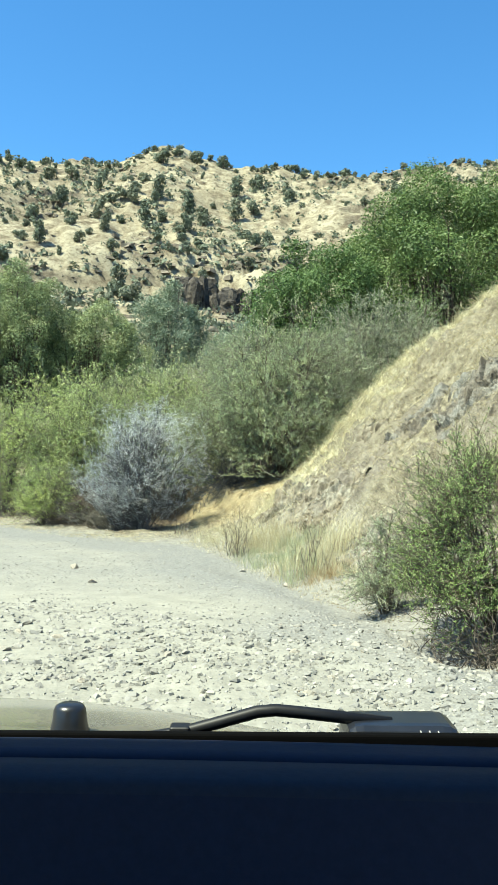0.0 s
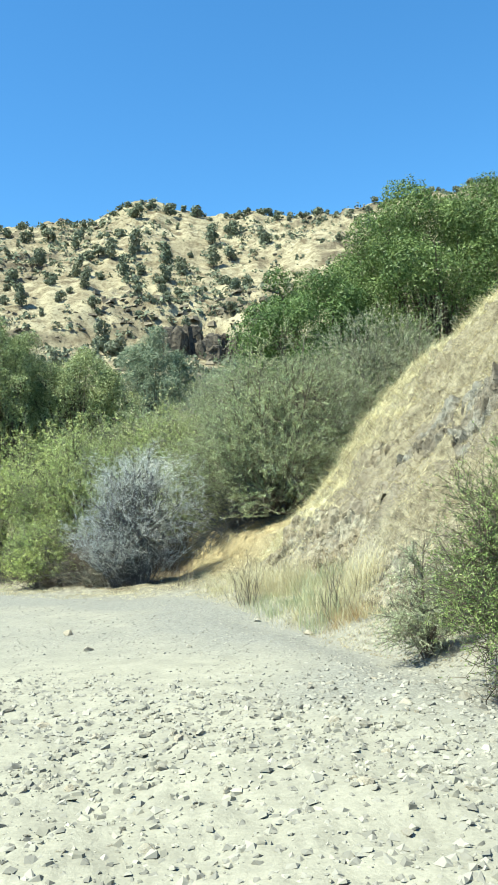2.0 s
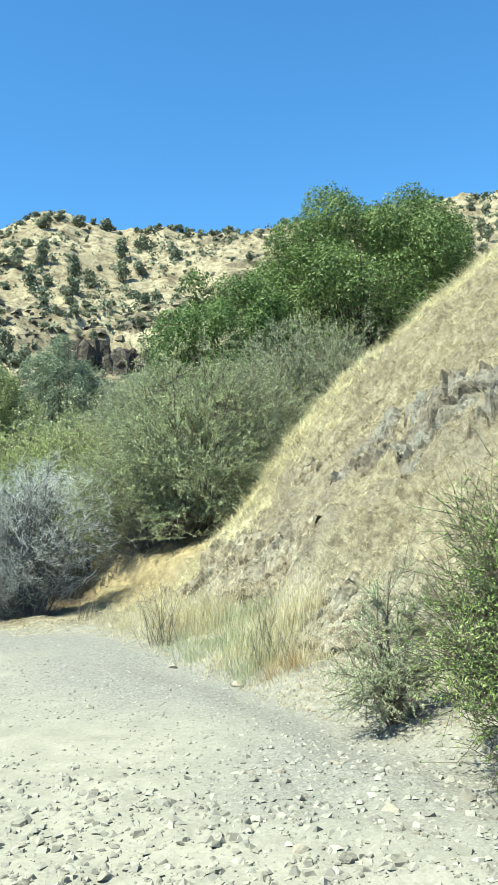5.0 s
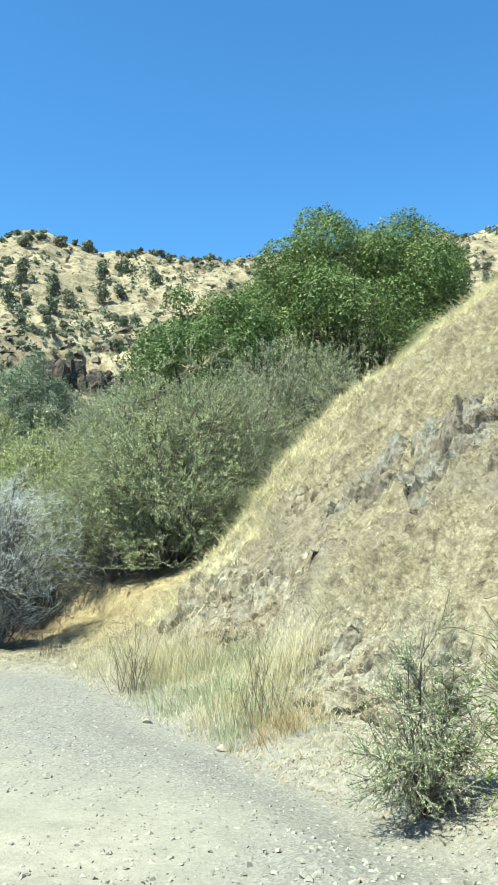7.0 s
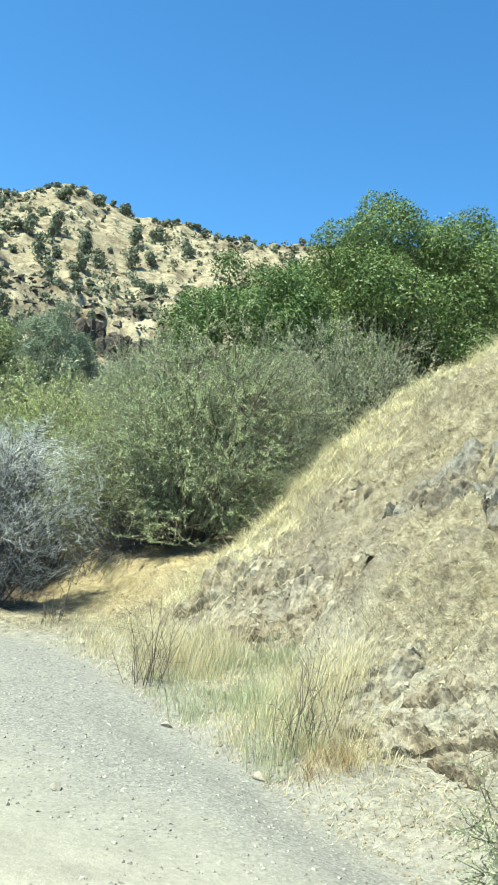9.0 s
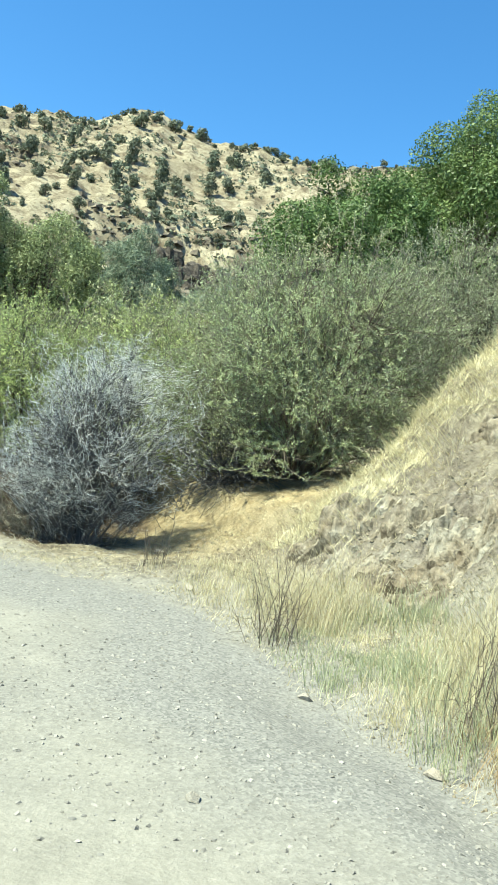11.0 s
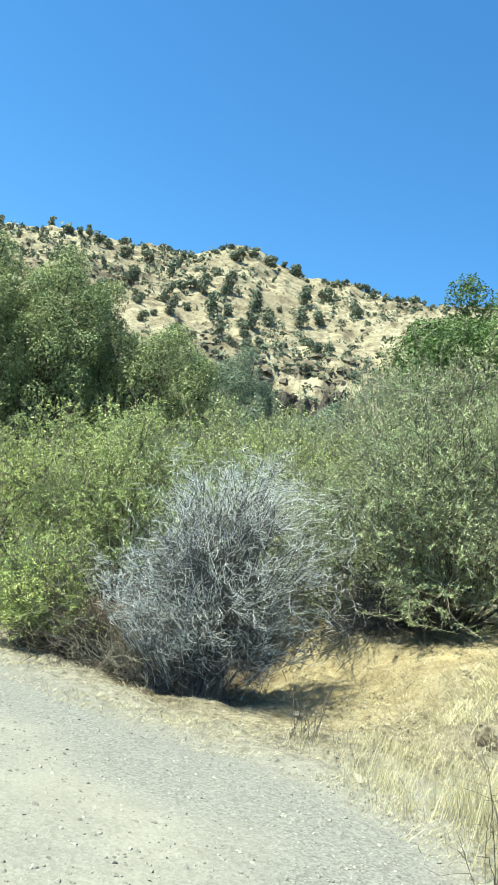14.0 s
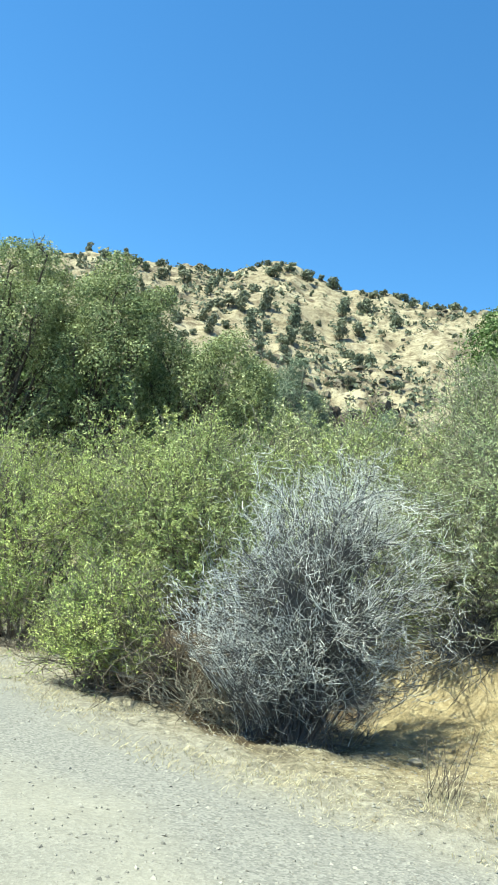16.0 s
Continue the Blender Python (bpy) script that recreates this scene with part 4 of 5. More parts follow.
def gravel():
    rng = np.random.default_rng(6)
    n = 62000
    y = 3.2 + 21.8 * rng.random(n) ** 1.6
    x = rng.uniform(-9.0, 2.6, n)
    u, v = bank_frame(x, y)
    patch = fbm(x, y, 0.8, 4, 61) + 0.5 * smooth(3.0, 0.3, -u) + 0.55 * smooth(11, 8.5, y)
    patch = patch - 0.9 * smooth(6.2, 3.4, y + 0.8 * fbm(x, y, 0.6, 3, 65)) - 0.9 * smooth(-5.0, -8.5, x + 1.2 * fbm(x, y, 0.5, 3, 66))
    keep = (u < 0.3 + 1.0 * rng.random(n) ** 2 + 0.9 * smooth(7, 9, v)) & (patch + 0.5 * rng.random(n) > 0.25)
    x, y = x[keep], y[keep]
    n = len(x)
    z, _ = land(x, y)
    size = (0.006 + (0.016 + 0.022 * smooth(11.0, 9.0, y)) * rng.random(n) ** 2.6)[:, None, None]
    form = np.array([[1, 0.2, -0.25], [-0.2, 1, -0.25], [-1, -0.2, -0.25], [0.2, -1, -0.25], [0.45, 0.3, 0.30], [-0.4, -0.3, 0.34]], float)
    v6 = form[None] * rng.uniform(0.7, 1.25, (n, 6, 1)) + rng.normal(0, 0.14, (n, 6, 3))
    ang = rng.uniform(0, 6.3, n)
    c, s = np.cos(ang)[:, None], np.sin(ang)[:, None]
    v6 = np.stack([v6[..., 0] * c - v6[..., 1] * s, v6[..., 0] * s + v6[..., 1] * c, v6[..., 2]], -1) * size + np.stack([x, y, z + size[:, 0, 0] * 0.2], 1)[:, None]
    f = np.array([[0, 1, 4], [1, 5, 4], [1, 2, 5], [2, 3, 5], [3, 4, 5], [3, 0, 4]])
    faces = (np.arange(n)[:, None, None] * 6 + f[None]).reshape(-1, 3)
    tagged(new("gravel", mesh_of("gravel", v6.reshape(-1, 3), faces, CHIPS)), "loose grey gravel and pebbles on the dirt road", "gravel", kind="stuff")


def road_rubble():
    """Angular broken stone strewn thickly across the road."""
    rng = np.random.default_rng(16)
    n = 8500
    x, y = rng.uniform(-4.6, 2.4, n), rng.normal(7.7, 1.3, n)
    u, _ = bank_frame(x, y)
    keep = (u < -0.2) & (y > 4.6) & (y < 10.8) & (fbm(x, y, 0.9, 4, 67) + 0.6 * rng.random(n) > 0.34)
    x, y = x[keep], y[keep]
    n = len(x)
    z, _ = land(x, y)
    size = (0.006 + 0.029 * rng.random(n) ** 4.5)[:, None, None]
    form = np.array([[1, 0.9, -0.5], [-1, 1, -0.5], [-0.9, -1, -0.5], [1, -1, -0.5], [0.7, 0.6, 0.5], [-0.6, 0.75, 0.45], [-0.75, -0.6, 0.5], [0.6, -0.75, 0.55]])
    p = form[None] * rng.uniform(0.65, 1.25, (n, 8, 1)) + rng.normal(0, 0.18, (n, 8, 3))
    ang, tip = rng.uniform(0, 6.3, n)[:, None], rng.normal(0, 0.35, n)[:, None]
    px, pz = p[..., 0] * np.cos(tip) - p[..., 2] * np.sin(tip), p[..., 0] * np.sin(tip) + p[..., 2] * np.cos(tip)
    p = np.stack([px * np.cos(ang) - p[..., 1] * np.sin(ang), px * np.sin(ang) + p[..., 1] * np.cos(ang), pz], -1) * size + np.stack([x, y, z + size[:, 0, 0] * 0.02], 1)[:, None]
    f = np.array([[0, 1, 5], [0, 5, 4], [1, 2, 6], [1, 6, 5], [2, 3, 7], [2, 7, 6], [3, 0, 4], [3, 4, 7], [4, 5, 6], [4, 6, 7]])
    faces = (np.arange(n)[:, None, None] * 8 + f[None]).reshape(-1, 3)
    tagged(new("road_rubble", mesh_of("road_rubble", p.reshape(-1, 3), faces, BROKEN_STONE)), "pale angular broken stone strewn across the dirt road", "rubble", kind="stuff")


BROKEN_STONE = plain_material("dusty_broken_stone", (0.195, 0.187, 0.16), (0.265, 0.255, 0.215), 6, 0.95, island=True)
road_rubble()
CHIPS = plain_material("pale_gravel_chips", (0.17, 0.165, 0.15), (0.26, 0.25, 0.22), 4, 0.95, island=True)
gravel()


# ---- grass ----
def blades(rng, x, y, tall, wide, lean, bend, per, spread, down=(0.0, 0.0)):
    """Tufts of bent blades at x, y."""
    n = len(x) * per
    bx = np.repeat(x, per) + rng.normal(0, spread, n)
    by = np.repeat(y, per) + rng.normal(0, spread, n)
    z, _ = land(bx, by)
    h = np.repeat(tall, per) * rng.uniform(0.45, 1.15, n)
    ang = rng.uniform(0, 2 * np.pi, n)
    d = np.stack([np.cos(ang) * lean + down[0], np.sin(ang) * lean + down[1], np.ones(n)], 1) * rng.uniform(0.7, 1.3, (n, 1))
    d = unit(d)
    d2 = unit(d + np.stack([np.cos(ang) * bend + down[0], np.sin(ang) * bend + down[1], -0.3 * np.ones(n) * bend], 1) * rng.uniform(0.3, 1.4, (n, 1)))
    side = np.stack([-np.sin(ang + 0.9), np.cos(ang + 0.9), np.zeros(n)], 1) * wide / 2 * rng.uniform(0.6, 1.3, (n, 1))
    p0 = np.stack([bx, by, z - 0.02], 1)
    p1 = p0 + d * (h * 0.55)[:, None]
    p2 = p1 + d2 * (h * 0.45)[:, None]
    verts = np.stack([p0 - side, p0 + side, p1 + side * 0.8, p1 - side * 0.8, p2], 1).reshape(-1, 3)
    f = np.array([[0, 1, 2], [0, 2, 3], [3, 2, 4]])
    return verts, (np.arange(n)[:, None, None] * 5 + f[None]).reshape(-1, 3)


def spots(rng, n, low, high, keep):
    u, v = rng.uniform(low[0], high[0], n), rng.uniform(low[1], high[1], n)
    x, y = TOE[0] + u * ACROSS[0] + v * ALONG[0], TOE[1] + u * ACROSS[1] + v * ALONG[1]
    k = keep(u, v, x, y)
    return x[k], y[k]


def grasses():
    rng = np.random.default_rng(8)
    # matted straw on the bank
    x, y = spots(rng, 15000, (1.5, -2), (9, 10.0), lambda u, v, x, y: 1.3 * fbm(x, y, 0.7, 4, 71) + 0.35 * smooth(2.2, 5.5, u) + 0.35 * rng.random(len(u)) > 0.28)
    a = blades(rng, x, y, rng.uniform(0.06, 0.18, len(x)), 0.0075, 1.0, 1.0, 5, 0.17, (-0.10, -0.05))
    # a fine mat of curled straw over the upper bank
    x, y = spots(rng, 19000, (1.8, -1.5), (8.5, 8.2), lambda u, v, x, y: fbm(x, y, 0.9, 4, 81) + 0.5 * rng.random(len(u)) + 0.4 * smooth(1.8, 4.0, u) > 0.32)
    mat = blades(rng, x, y, rng.uniform(0.05, 0.15, len(x)), 0.0065, 1.2, 1.6, 3, 0.11, (-0.06, -0.03))
    # tall straw along the crest
    x, y = spots(rng, 19000, (1.9, 3), (10, 10), lambda u, v, x, y: np.abs(v - np.interp(u, (2.0, 3.3, 5.0, 9.3), (7.3, 7.4, 7.2, 4.7))) < 0.35 + 1.0 * rng.random(len(u)) ** 1.5)
    b = blades(rng, x, y, 0.13 + 0.36 * rng.random(len(x)) ** 1.8, 0.0068, 0.9, 1.6, 7, 0.10, (-0.28, -0.10))
    tagged(new("crest_straw", mesh_of("crest_straw", *b, PALE_STRAW)), "thick pale yellow dry grass along the crest", "grass", kind="stuff")
    tagged(new("dry_grass", mesh_of("dry_grass", *joined(a, mat), STRAW)), "matted straw-coloured dry grass covering the bank", "grass", kind="stuff")
    # broken straw lying flat on the soil
    x, y = spots(rng, 46000, (0.8, -2.5), (8.5, 10.0), lambda u, v, x, y: fbm(x, y, 1.3, 4, 78) + 0.7 * rng.random(len(u)) > 0.12)
    x2, y2 = spots(rng, 12000, (-1.2, 7.0), (3.6, 11.6), lambda u, v, x, y: fbm(x, y, 1.3, 4, 79) + 0.7 * rng.random(len(u)) > 0.2)
    x, y = np.concatenate([x, x2]), np.concatenate([y, y2])
    n = len(x)
    z, _ = land(x, y)
    ang = rng.uniform(0, 6.3, n)
    d = unit(np.stack([np.cos(ang) - 0.1, np.sin(ang), rng.uniform(-0.45, 0.75, n)], 1)) * (rng.uniform(0.05, 0.15, n) * np.where(np.arange(n) < n - len(x2), 1.0, 0.5))[:, None]
    p0 = np.stack([x, y, z + 0.012], 1)
    side = np.stack([-np.sin(ang), np.cos(ang), np.full(n, 0.3)], 1) * np.where(np.arange(n) < n - len(x2), 0.0042, 0.0022)[:, None]
    thatch = np.stack([p0 - side, p0 + side, p0 + d], 1).reshape(-1, 3)
    tagged(new("straw_litter", mesh_of("straw_litter", thatch, np.arange(n * 3).reshape(-1, 3), STRAW)), "short broken straw scattered over the soil of the bank", "grass", kind="stuff")
    # verge of the road
    x, y = spots(rng, 14000, (-4.2, 0), (1.6, 16), lambda u, v, x, y: (np.abs(u - np.interp(v, (0, 5.5, 7, 7.8, 8.7, 9.7, 10.6, 11.5, 14), (0.35, 0.3, -0.3, -1.1, -1.6, -2.1, -2.4, -2.8, -3.0))) < 0.40 + 0.25 * (v > 6)) & (fbm(x, y, 0.9, 3, 72) + 0.4 * rng.random(len(u)) > 0.05))
    c = blades(rng, x, y, rng.uniform(0.04, 0.13, len(x)), 0.006, 0.8, 0.7, 7, 0.09)
    tagged(new("verge_grass", mesh_of("verge_grass", *c, STRAW)), "short yellow dry grass on the road verge", "grass", kind="stuff")
    # rank weeds at the foot of the bank, in uneven clumps
    def clump(x, y, seed):
        return np.clip(0.35 + 1.1 * fbm(x, y, 0.9, 4, seed), 0.1, 1.0)

    x, y = spots(rng, 1700, (0.05, 1.3), (2.0, 7.6), lambda u, v, x, y: fbm(x, y, 1.2, 3, 73) - 0.35 * np.abs(u - 0.8) + 0.3 * rng.random(len(u)) + 0.25 * smooth(4.0, 2.5, v) > 0.06)
    d = blades(rng, x, y, 1.15 * clump(x, y, 76) * rng.uniform(0.35, 1.1, len(x)), 0.0044, 0.30, 0.6, 9, 0.09, (-0.13, 0.02))
    tagged(new("tall_dry_weeds", mesh_of("tall_dry_weeds", *d, GOLD_STRAW)), "tall yellow dry weeds at the foot of the bank", "weeds", kind="stuff")
    x, y = spots(rng, 1900, (0.05, 1.5), (1.7, 5.4), lambda u, v, x, y: fbm(x, y, 1.0, 3, 74) - 0.3 * np.abs(u - 0.8) + 0.25 * rng.random(len(u)) > -0.02)
    e = blades(rng, x, y, 1.3 * clump(x, y, 77) * rng.uniform(0.35, 1.1, len(x)), 0.0046, 0.20, 0.35, 11, 0.08, (-0.13, 0.02))
    tagged(new("green_weeds", mesh_of("green_weeds", *e, GREEN_STALK)), "tall grey-green weed stalks at the foot of the bank", "weeds", kind="stuff")
    x, y = spots(rng, 60, (0.15, 1.3), (0.8, 2.0), lambda u, v, x, y: rng.random(len(u)) > 0.25)
    f = blades(rng, x, y, rng.uniform(0.15, 0.42, len(x)), 0.0046, 0.5, 0.7, 10, 0.07)
    tagged(new("russet_weeds", mesh_of("russet_weeds", *f, RUSSET)), "short russet dead weeds among the yellow ones", "weeds", kind="stuff")


grasses()


# ---- rock of the bank ----
def outcrop(seed, bounds, proud, cell, step, mat, label):
    """A face of bedrock showing through the bank: shifted, tilted blocks parted by open cracks, sunk into the soil at its ragged edge."""
    rng = np.random.default_rng(seed)
    u0, u1, v0, v1 = bounds
    us, vs = np.arange(u0, u1, step), np.arange(v0, v1, step)
    u, v = [g.ravel() for g in np.meshgrid(us, vs, indexing="ij")]
    # blocks longer along the bank than up it, their outlines bent
    wu = u + 0.16 * fbm(u, v, 1.6, 4, seed) + 0.35 * v
    wv = v + 0.20 * fbm(u, v, 1.4, 4, seed + 1)
    n = int((u1 - u0 + 1) * (v1 - v0 + 1) / (cell[0] * cell[1]))
    seeds = np.stack([rng.uniform(wu.min(), wu.max(), n), rng.uniform(v0 - 0.3, v1 + 0.3, n)], 1)
    far = np.hypot((wu[:, None] - seeds[None, :, 0]) / cell[0], (wv[:, None] - seeds[None, :, 1]) / cell[1])
    order = np.argsort(far, 1)[:, :2]
    near, second = np.take_along_axis(far, order, 1).T
    own = order[:, 0]
    lift = rng.uniform(-0.05, 0.06, n)[own] + rng.normal(0, 0.12, n)[own] * (wu - seeds[own, 0]) + rng.normal(0, 0.10, n)[own] * (wv - seeds[own, 1])
    wide = np.clip(0.5 + 1.4 * fbm(u, v, 0.9, 3, seed + 2), 0.08, 1.0)
    lift = lift - 0.22 * wide * np.exp(-((second - near) / (0.16 * wide + 0.03)) ** 2)
    lift = lift + 0.10 * fbm(u, v, 2.4, 5, seed + 3, 0.6) - 0.12 * np.abs(fbm(u, v, 5.5, 4, seed + 4, 0.65)) + 0.04 * fbm(u, v, 13, 3, seed + 5, 0.7)
    rim = np.minimum(np.minimum(u - u0, u1 - u), np.minimum(v - v0, v1 - v))
    lift = proud + lift - 0.45 * smooth(0.42, 0.0, rim + 0.40 * fbm(u, v, 1.1, 4, seed + 6))
    x, y = TOE[0] + u * ACROSS[0] + v * ALONG[0], TOE[1] + u * ACROSS[1] + v * ALONG[1]
    z = land(x, y)[0]
    p = np.stack([x - 0.66 * lift * ACROSS[0], y - 0.66 * lift * ACROSS[1], z + 0.75 * lift], 1)
    mid = p.mean(0)
    i, j = np.meshgrid(np.arange(len(us) - 1), np.arange(len(vs) - 1), indexing="ij")
    k = (i * len(vs) + j).ravel()
    faces = np.stack([k, k + len(vs), k + len(vs) + 1, k + 1], 1)
    thing = empty("rock_outcrop", *mid)
    for block in np.unique(own[faces[:, 0]]):
        mine = faces[own[faces[:, 0]] == block]
        used, at = np.unique(mine, return_inverse=True)
        piece("rock", mesh_of("rock", p[used] - mid, at.reshape(-1, 4), mat), thing)
    return tagged(thing, label, "rock", "bedrock of the bank")


outcrop(301, ROCKS[0], 0.085, (0.40, 0.62), 0.022, OUTCROP, "cracked grey bedrock showing through the upper dry bank")
outcrop(303, ROCKS[1], 0.07, (0.34, 0.46), 0.022, PALE_ROCK, "pale crumbling rock at the bank's foot")
outcrop(305, ROCKS[2], 0.035, (0.20, 0.30), 0.026, CRUMBLY, "crumbly grey-brown rock low on the dry bank")
outcrop(307, ROCKS[3], 0.05, (0.26, 0.38), 0.026, CRUMBLY, "crumbly brown rock with dark hollows below the crest")


def bank_rubble():
    rng = np.random.default_rng(9)
    x, y = spots(rng, 20000, (0.9, -2), (8, 9.6), lambda u, v, x, y: fbm(x, y, 0.6, 4, 75) + 0.75 * smooth(3.2, 1.2, u) + 0.4 * rng.random(len(u)) > 0.42)
    x3, y3 = spots(rng, 9000, (1.0, 3.6), (3.4, 8.6), lambda u, v, x, y: fbm(x, y, 0.8, 4, 82) + 0.5 * rng.random(len(u)) - 0.25 * smooth(2.2, 3.4, u) > 0.12)
    x, y = np.concatenate([x, x3]), np.concatenate([y, y3])
    x4, y4 = spots(rng, 5000, (-0.1, -2.2), (1.5, 2.6), lambda u, v, x, y: fbm(x, y, 0.9, 4, 83) + 0.5 * rng.random(len(u)) > 0.1)
    x, y = np.concatenate([x, x4]), np.concatenate([y, y4])
    x2, y2 = spots(rng, 3000, (-0.8, 7.0), (3.4, 11.4), lambda u, v, x, y: fbm(x, y, 1.1, 4, 80) + 0.5 * rng.random(len(u)) > 0.2)
    x, y = np.concatenate([x, x2]), np.concatenate([y, y2])
    n = len(x)
    z, _ = land(x, y)
    size = ((0.008 + 0.032 * rng.random(n) ** 4.0) * np.where(np.arange(n) < n - len(x2) - len(x3), 0.8, 0.5))[:, None, None]
    form = np.array([[1, 0, -0.2], [0.2, 1, -0.3], [-1, 0.2, -0.2], [0, -1, -0.3], [0.2, 0.1, 0.7], [-0.3, -0.1, 0.6]], float)
    p = form[None] * rng.uniform(0.6, 1.3, (n, 6, 1)) + rng.normal(0, 0.18, (n, 6, 3))
    ang = rng.uniform(0, 6.3, n)
    c, s = np.cos(ang)[:, None], np.sin(ang)[:, None]
    p = np.stack([p[..., 0] * c - p[..., 1] * s, p[..., 0] * s + p[..., 1] * c, p[..., 2]], -1) * size + np.stack([x, y, z + size[:, 0, 0] * 0.15], 1)[:, None]
    f = np.array([[0, 1, 4], [1, 5, 4], [1, 2, 5], [2, 3, 5], [3, 4, 5], [3, 0, 4]])
    faces = (np.arange(n)[:, None, None] * 6 + f[None]).reshape(-1, 3)
    tagged(new("bank_rubble", mesh_of("bank_rubble", p.reshape(-1, 3), faces, CLODS)), "crumbled brown rock and clods on the bank", "rubble", kind="stuff")


CLODS = plain_material("brown_clods", (0.15, 0.125, 0.085), (0.28, 0.245, 0.175), 3, 0.95, island=True)
bank_rubble()


def hill_rocks():
    rng = np.random.default_rng(10)
    n = 9000
    az, r = rng.uniform(-26, 19, n), rng.uniform(225, 440, n)
    x, y = r * np.sin(np.radians(az)), r * np.cos(np.radians(az))
    z, masks = land(x, y)
    keep = (masks["crag"] + 0.5 * rng.random(n) > 0.62) | (rng.random(n) < 0.05) | ((np.abs(az + 4.0) < 7.0) & (np.abs(r - 296) < 26) & (rng.random(n) < 0.55))
    x, y, z = x[keep], y[keep], z[keep]
    n = len(x)
    # larger boulders round the cliff
    low = (np.abs(np.degrees(np.arctan2(x, y)) + 4.0) < 7.0) & (np.hypot(x, y) < 325)
    size = ((0.4 + 1.3 * rng.random(n) ** 2.5) * np.where(low, 1.45, 1.0))[:, None, None]
    form = np.array([[1, 1, -0.5], [-1, 1, -0.5], [-1, -1, -0.5], [1, -1, -0.5], [0.75, 0.7, 0.55], [-0.7, 0.75, 0.5], [-0.75, -0.7, 0.5], [0.7, -0.75, 0.6]], float) * 0.75
    p = form[None] * rng.uniform(0.75, 1.2, (n, 8, 1)) + rng.normal(0, 0.14, (n, 8, 3))
    ang = rng.uniform(0, 6.3, n)
    c, sn = np.cos(ang)[:, None], np.sin(ang)[:, None]
    p = np.stack([p[..., 0] * c - p[..., 1] * sn, p[..., 0] * sn + p[..., 1] * c, p[..., 2] * 0.8], -1) * size + np.stack([x, y, z], 1)[:, None]
    f = np.array([[0, 1, 5], [0, 5, 4], [1, 2, 6], [1, 6, 5], [2, 3, 7], [2, 7, 6], [3, 0, 4], [3, 4, 7], [4, 5, 6], [4, 6, 7]])
    faces = (np.arange(n)[:, None, None] * 8 + f[None]).reshape(-1, 3)
    tagged(new("hillside_rocks", mesh_of("hillside_rocks", p.reshape(-1, 3), faces, HILL_ROCK)), "dark brown volcanic rocks strewn on the hillside", "rocks", kind="stuff")


HILL_ROCK = plain_material("brown_volcanic_rock", (0.08, 0.067, 0.052), (0.24, 0.207, 0.158), 0.4, 0.95, island=True)
hill_rocks()


def rock_cliff():
    """A broken volcanic cliff in upright blocks, with a dark recess, across the valley."""
    rng = np.random.default_rng(12)
    thing = empty("rock_cliff", -9.0, 280.0, height(-9.0, 280.0))
    base = Vector((-9.0, 280.0, height(-9.0, 280.0)))
    az = -6.6
    while az < 1.8:
        wide = rng.uniform(1.6, 4.2)
        strong = float(smooth(-8.0, -4.5, np.array(az)) * smooth(3.0, 0.5, np.array(az)))
        for tier in range(3):
            if rng.random() < 0.55 - 0.40 * strong or (tier == 2 and rng.random() > 0.75 * strong):
                continue
            r = 281.5 + 6.5 * tier + rng.uniform(-1.6, 1.6) + 1.8 * math.sin(az * 2.3)
            x, y = r * math.sin(radians(az)), r * math.cos(radians(az))
            tall = rng.uniform(2.6, 6.0) * (0.5 + 0.9 * strong)
            bm = bmesh.new()
            bmesh.ops.create_cube(bm, size=2.0)
            bmesh.ops.subdivide_edges(bm, edges=bm.edges[:], cuts=4, use_grid_fill=True)
            far = Vector(rng.uniform(-50, 50, 3))
            for vert in bm.verts:
                co = vert.co
                vert.co = co * (1 - 0.12 * max(0, co.length - 1.2)) + noise.noise_vector(co * 1.1 + far) * 0.4 + noise.noise_vector(co * 2.8 - far) * 0.2
            m = Matrix.Translation(Vector((x, y, height(x, y) + tall * 0.25)) - base) @ pose(0, 0, 0, rng.uniform(-6, 6), rng.uniform(-10, 10), rng.uniform(-25, 25)) @ Matrix.Diagonal((wide * 0.62, 2.2, tall * 0.7, 1))
            bmesh.ops.transform(bm, matrix=m, verts=bm.verts)
            part("rock", bm, CLIFF_ROCK, thing)
        az += wide * 0.17
    return tagged(thing, "dark broken volcanic cliff low on the dry hillside", "cliff")


CLIFF_ROCK = plain_material("dark_volcanic_cliff", (0.018, 0.016, 0.015), (0.13, 0.112, 0.09), 0.9, 0.95, depth=0.5)
rock_cliff()


# ---- the vehicle in which the walk begins ----
PAINT = plain_material("dusty_olive_tan_paint", (0.075, 0.076, 0.06), (0.17, 0.165, 0.13), 7.0, 0.4, 0.0, 0.5)
PAINT.node_tree.nodes["Principled BSDF"].inputs["Coat Weight"].default_value = 1.0
PAINT.node_tree.nodes["Principled BSDF"].inputs["Coat Roughness"].default_value = 0.12
SEAL = plain_material("matt_black_seal", (0.0015, 0.0015, 0.0015), (0.0025, 0.0025, 0.0025), 40, 0.95, 0.0, 0.05)
# the dash navy made lighter to paint sky light on the front edge
DASH_LIT = plain_material("lit_navy_vinyl", (0.012, 0.0165, 0.030), (0.017, 0.0225, 0.039), 90, 0.75, 0.0, 0.2, depth=0.0006)
DASH = plain_material("dark_navy_vinyl", (0.0085, 0.013, 0.032), (0.012, 0.018, 0.043), 90, 0.7, 0.0, 0.2, depth=0.0006)
BLACK = plain_material("black_plastic", (0.006, 0.006, 0.007), (0.012, 0.012, 0.014), 40, 0.5, 0.0, 0.3)
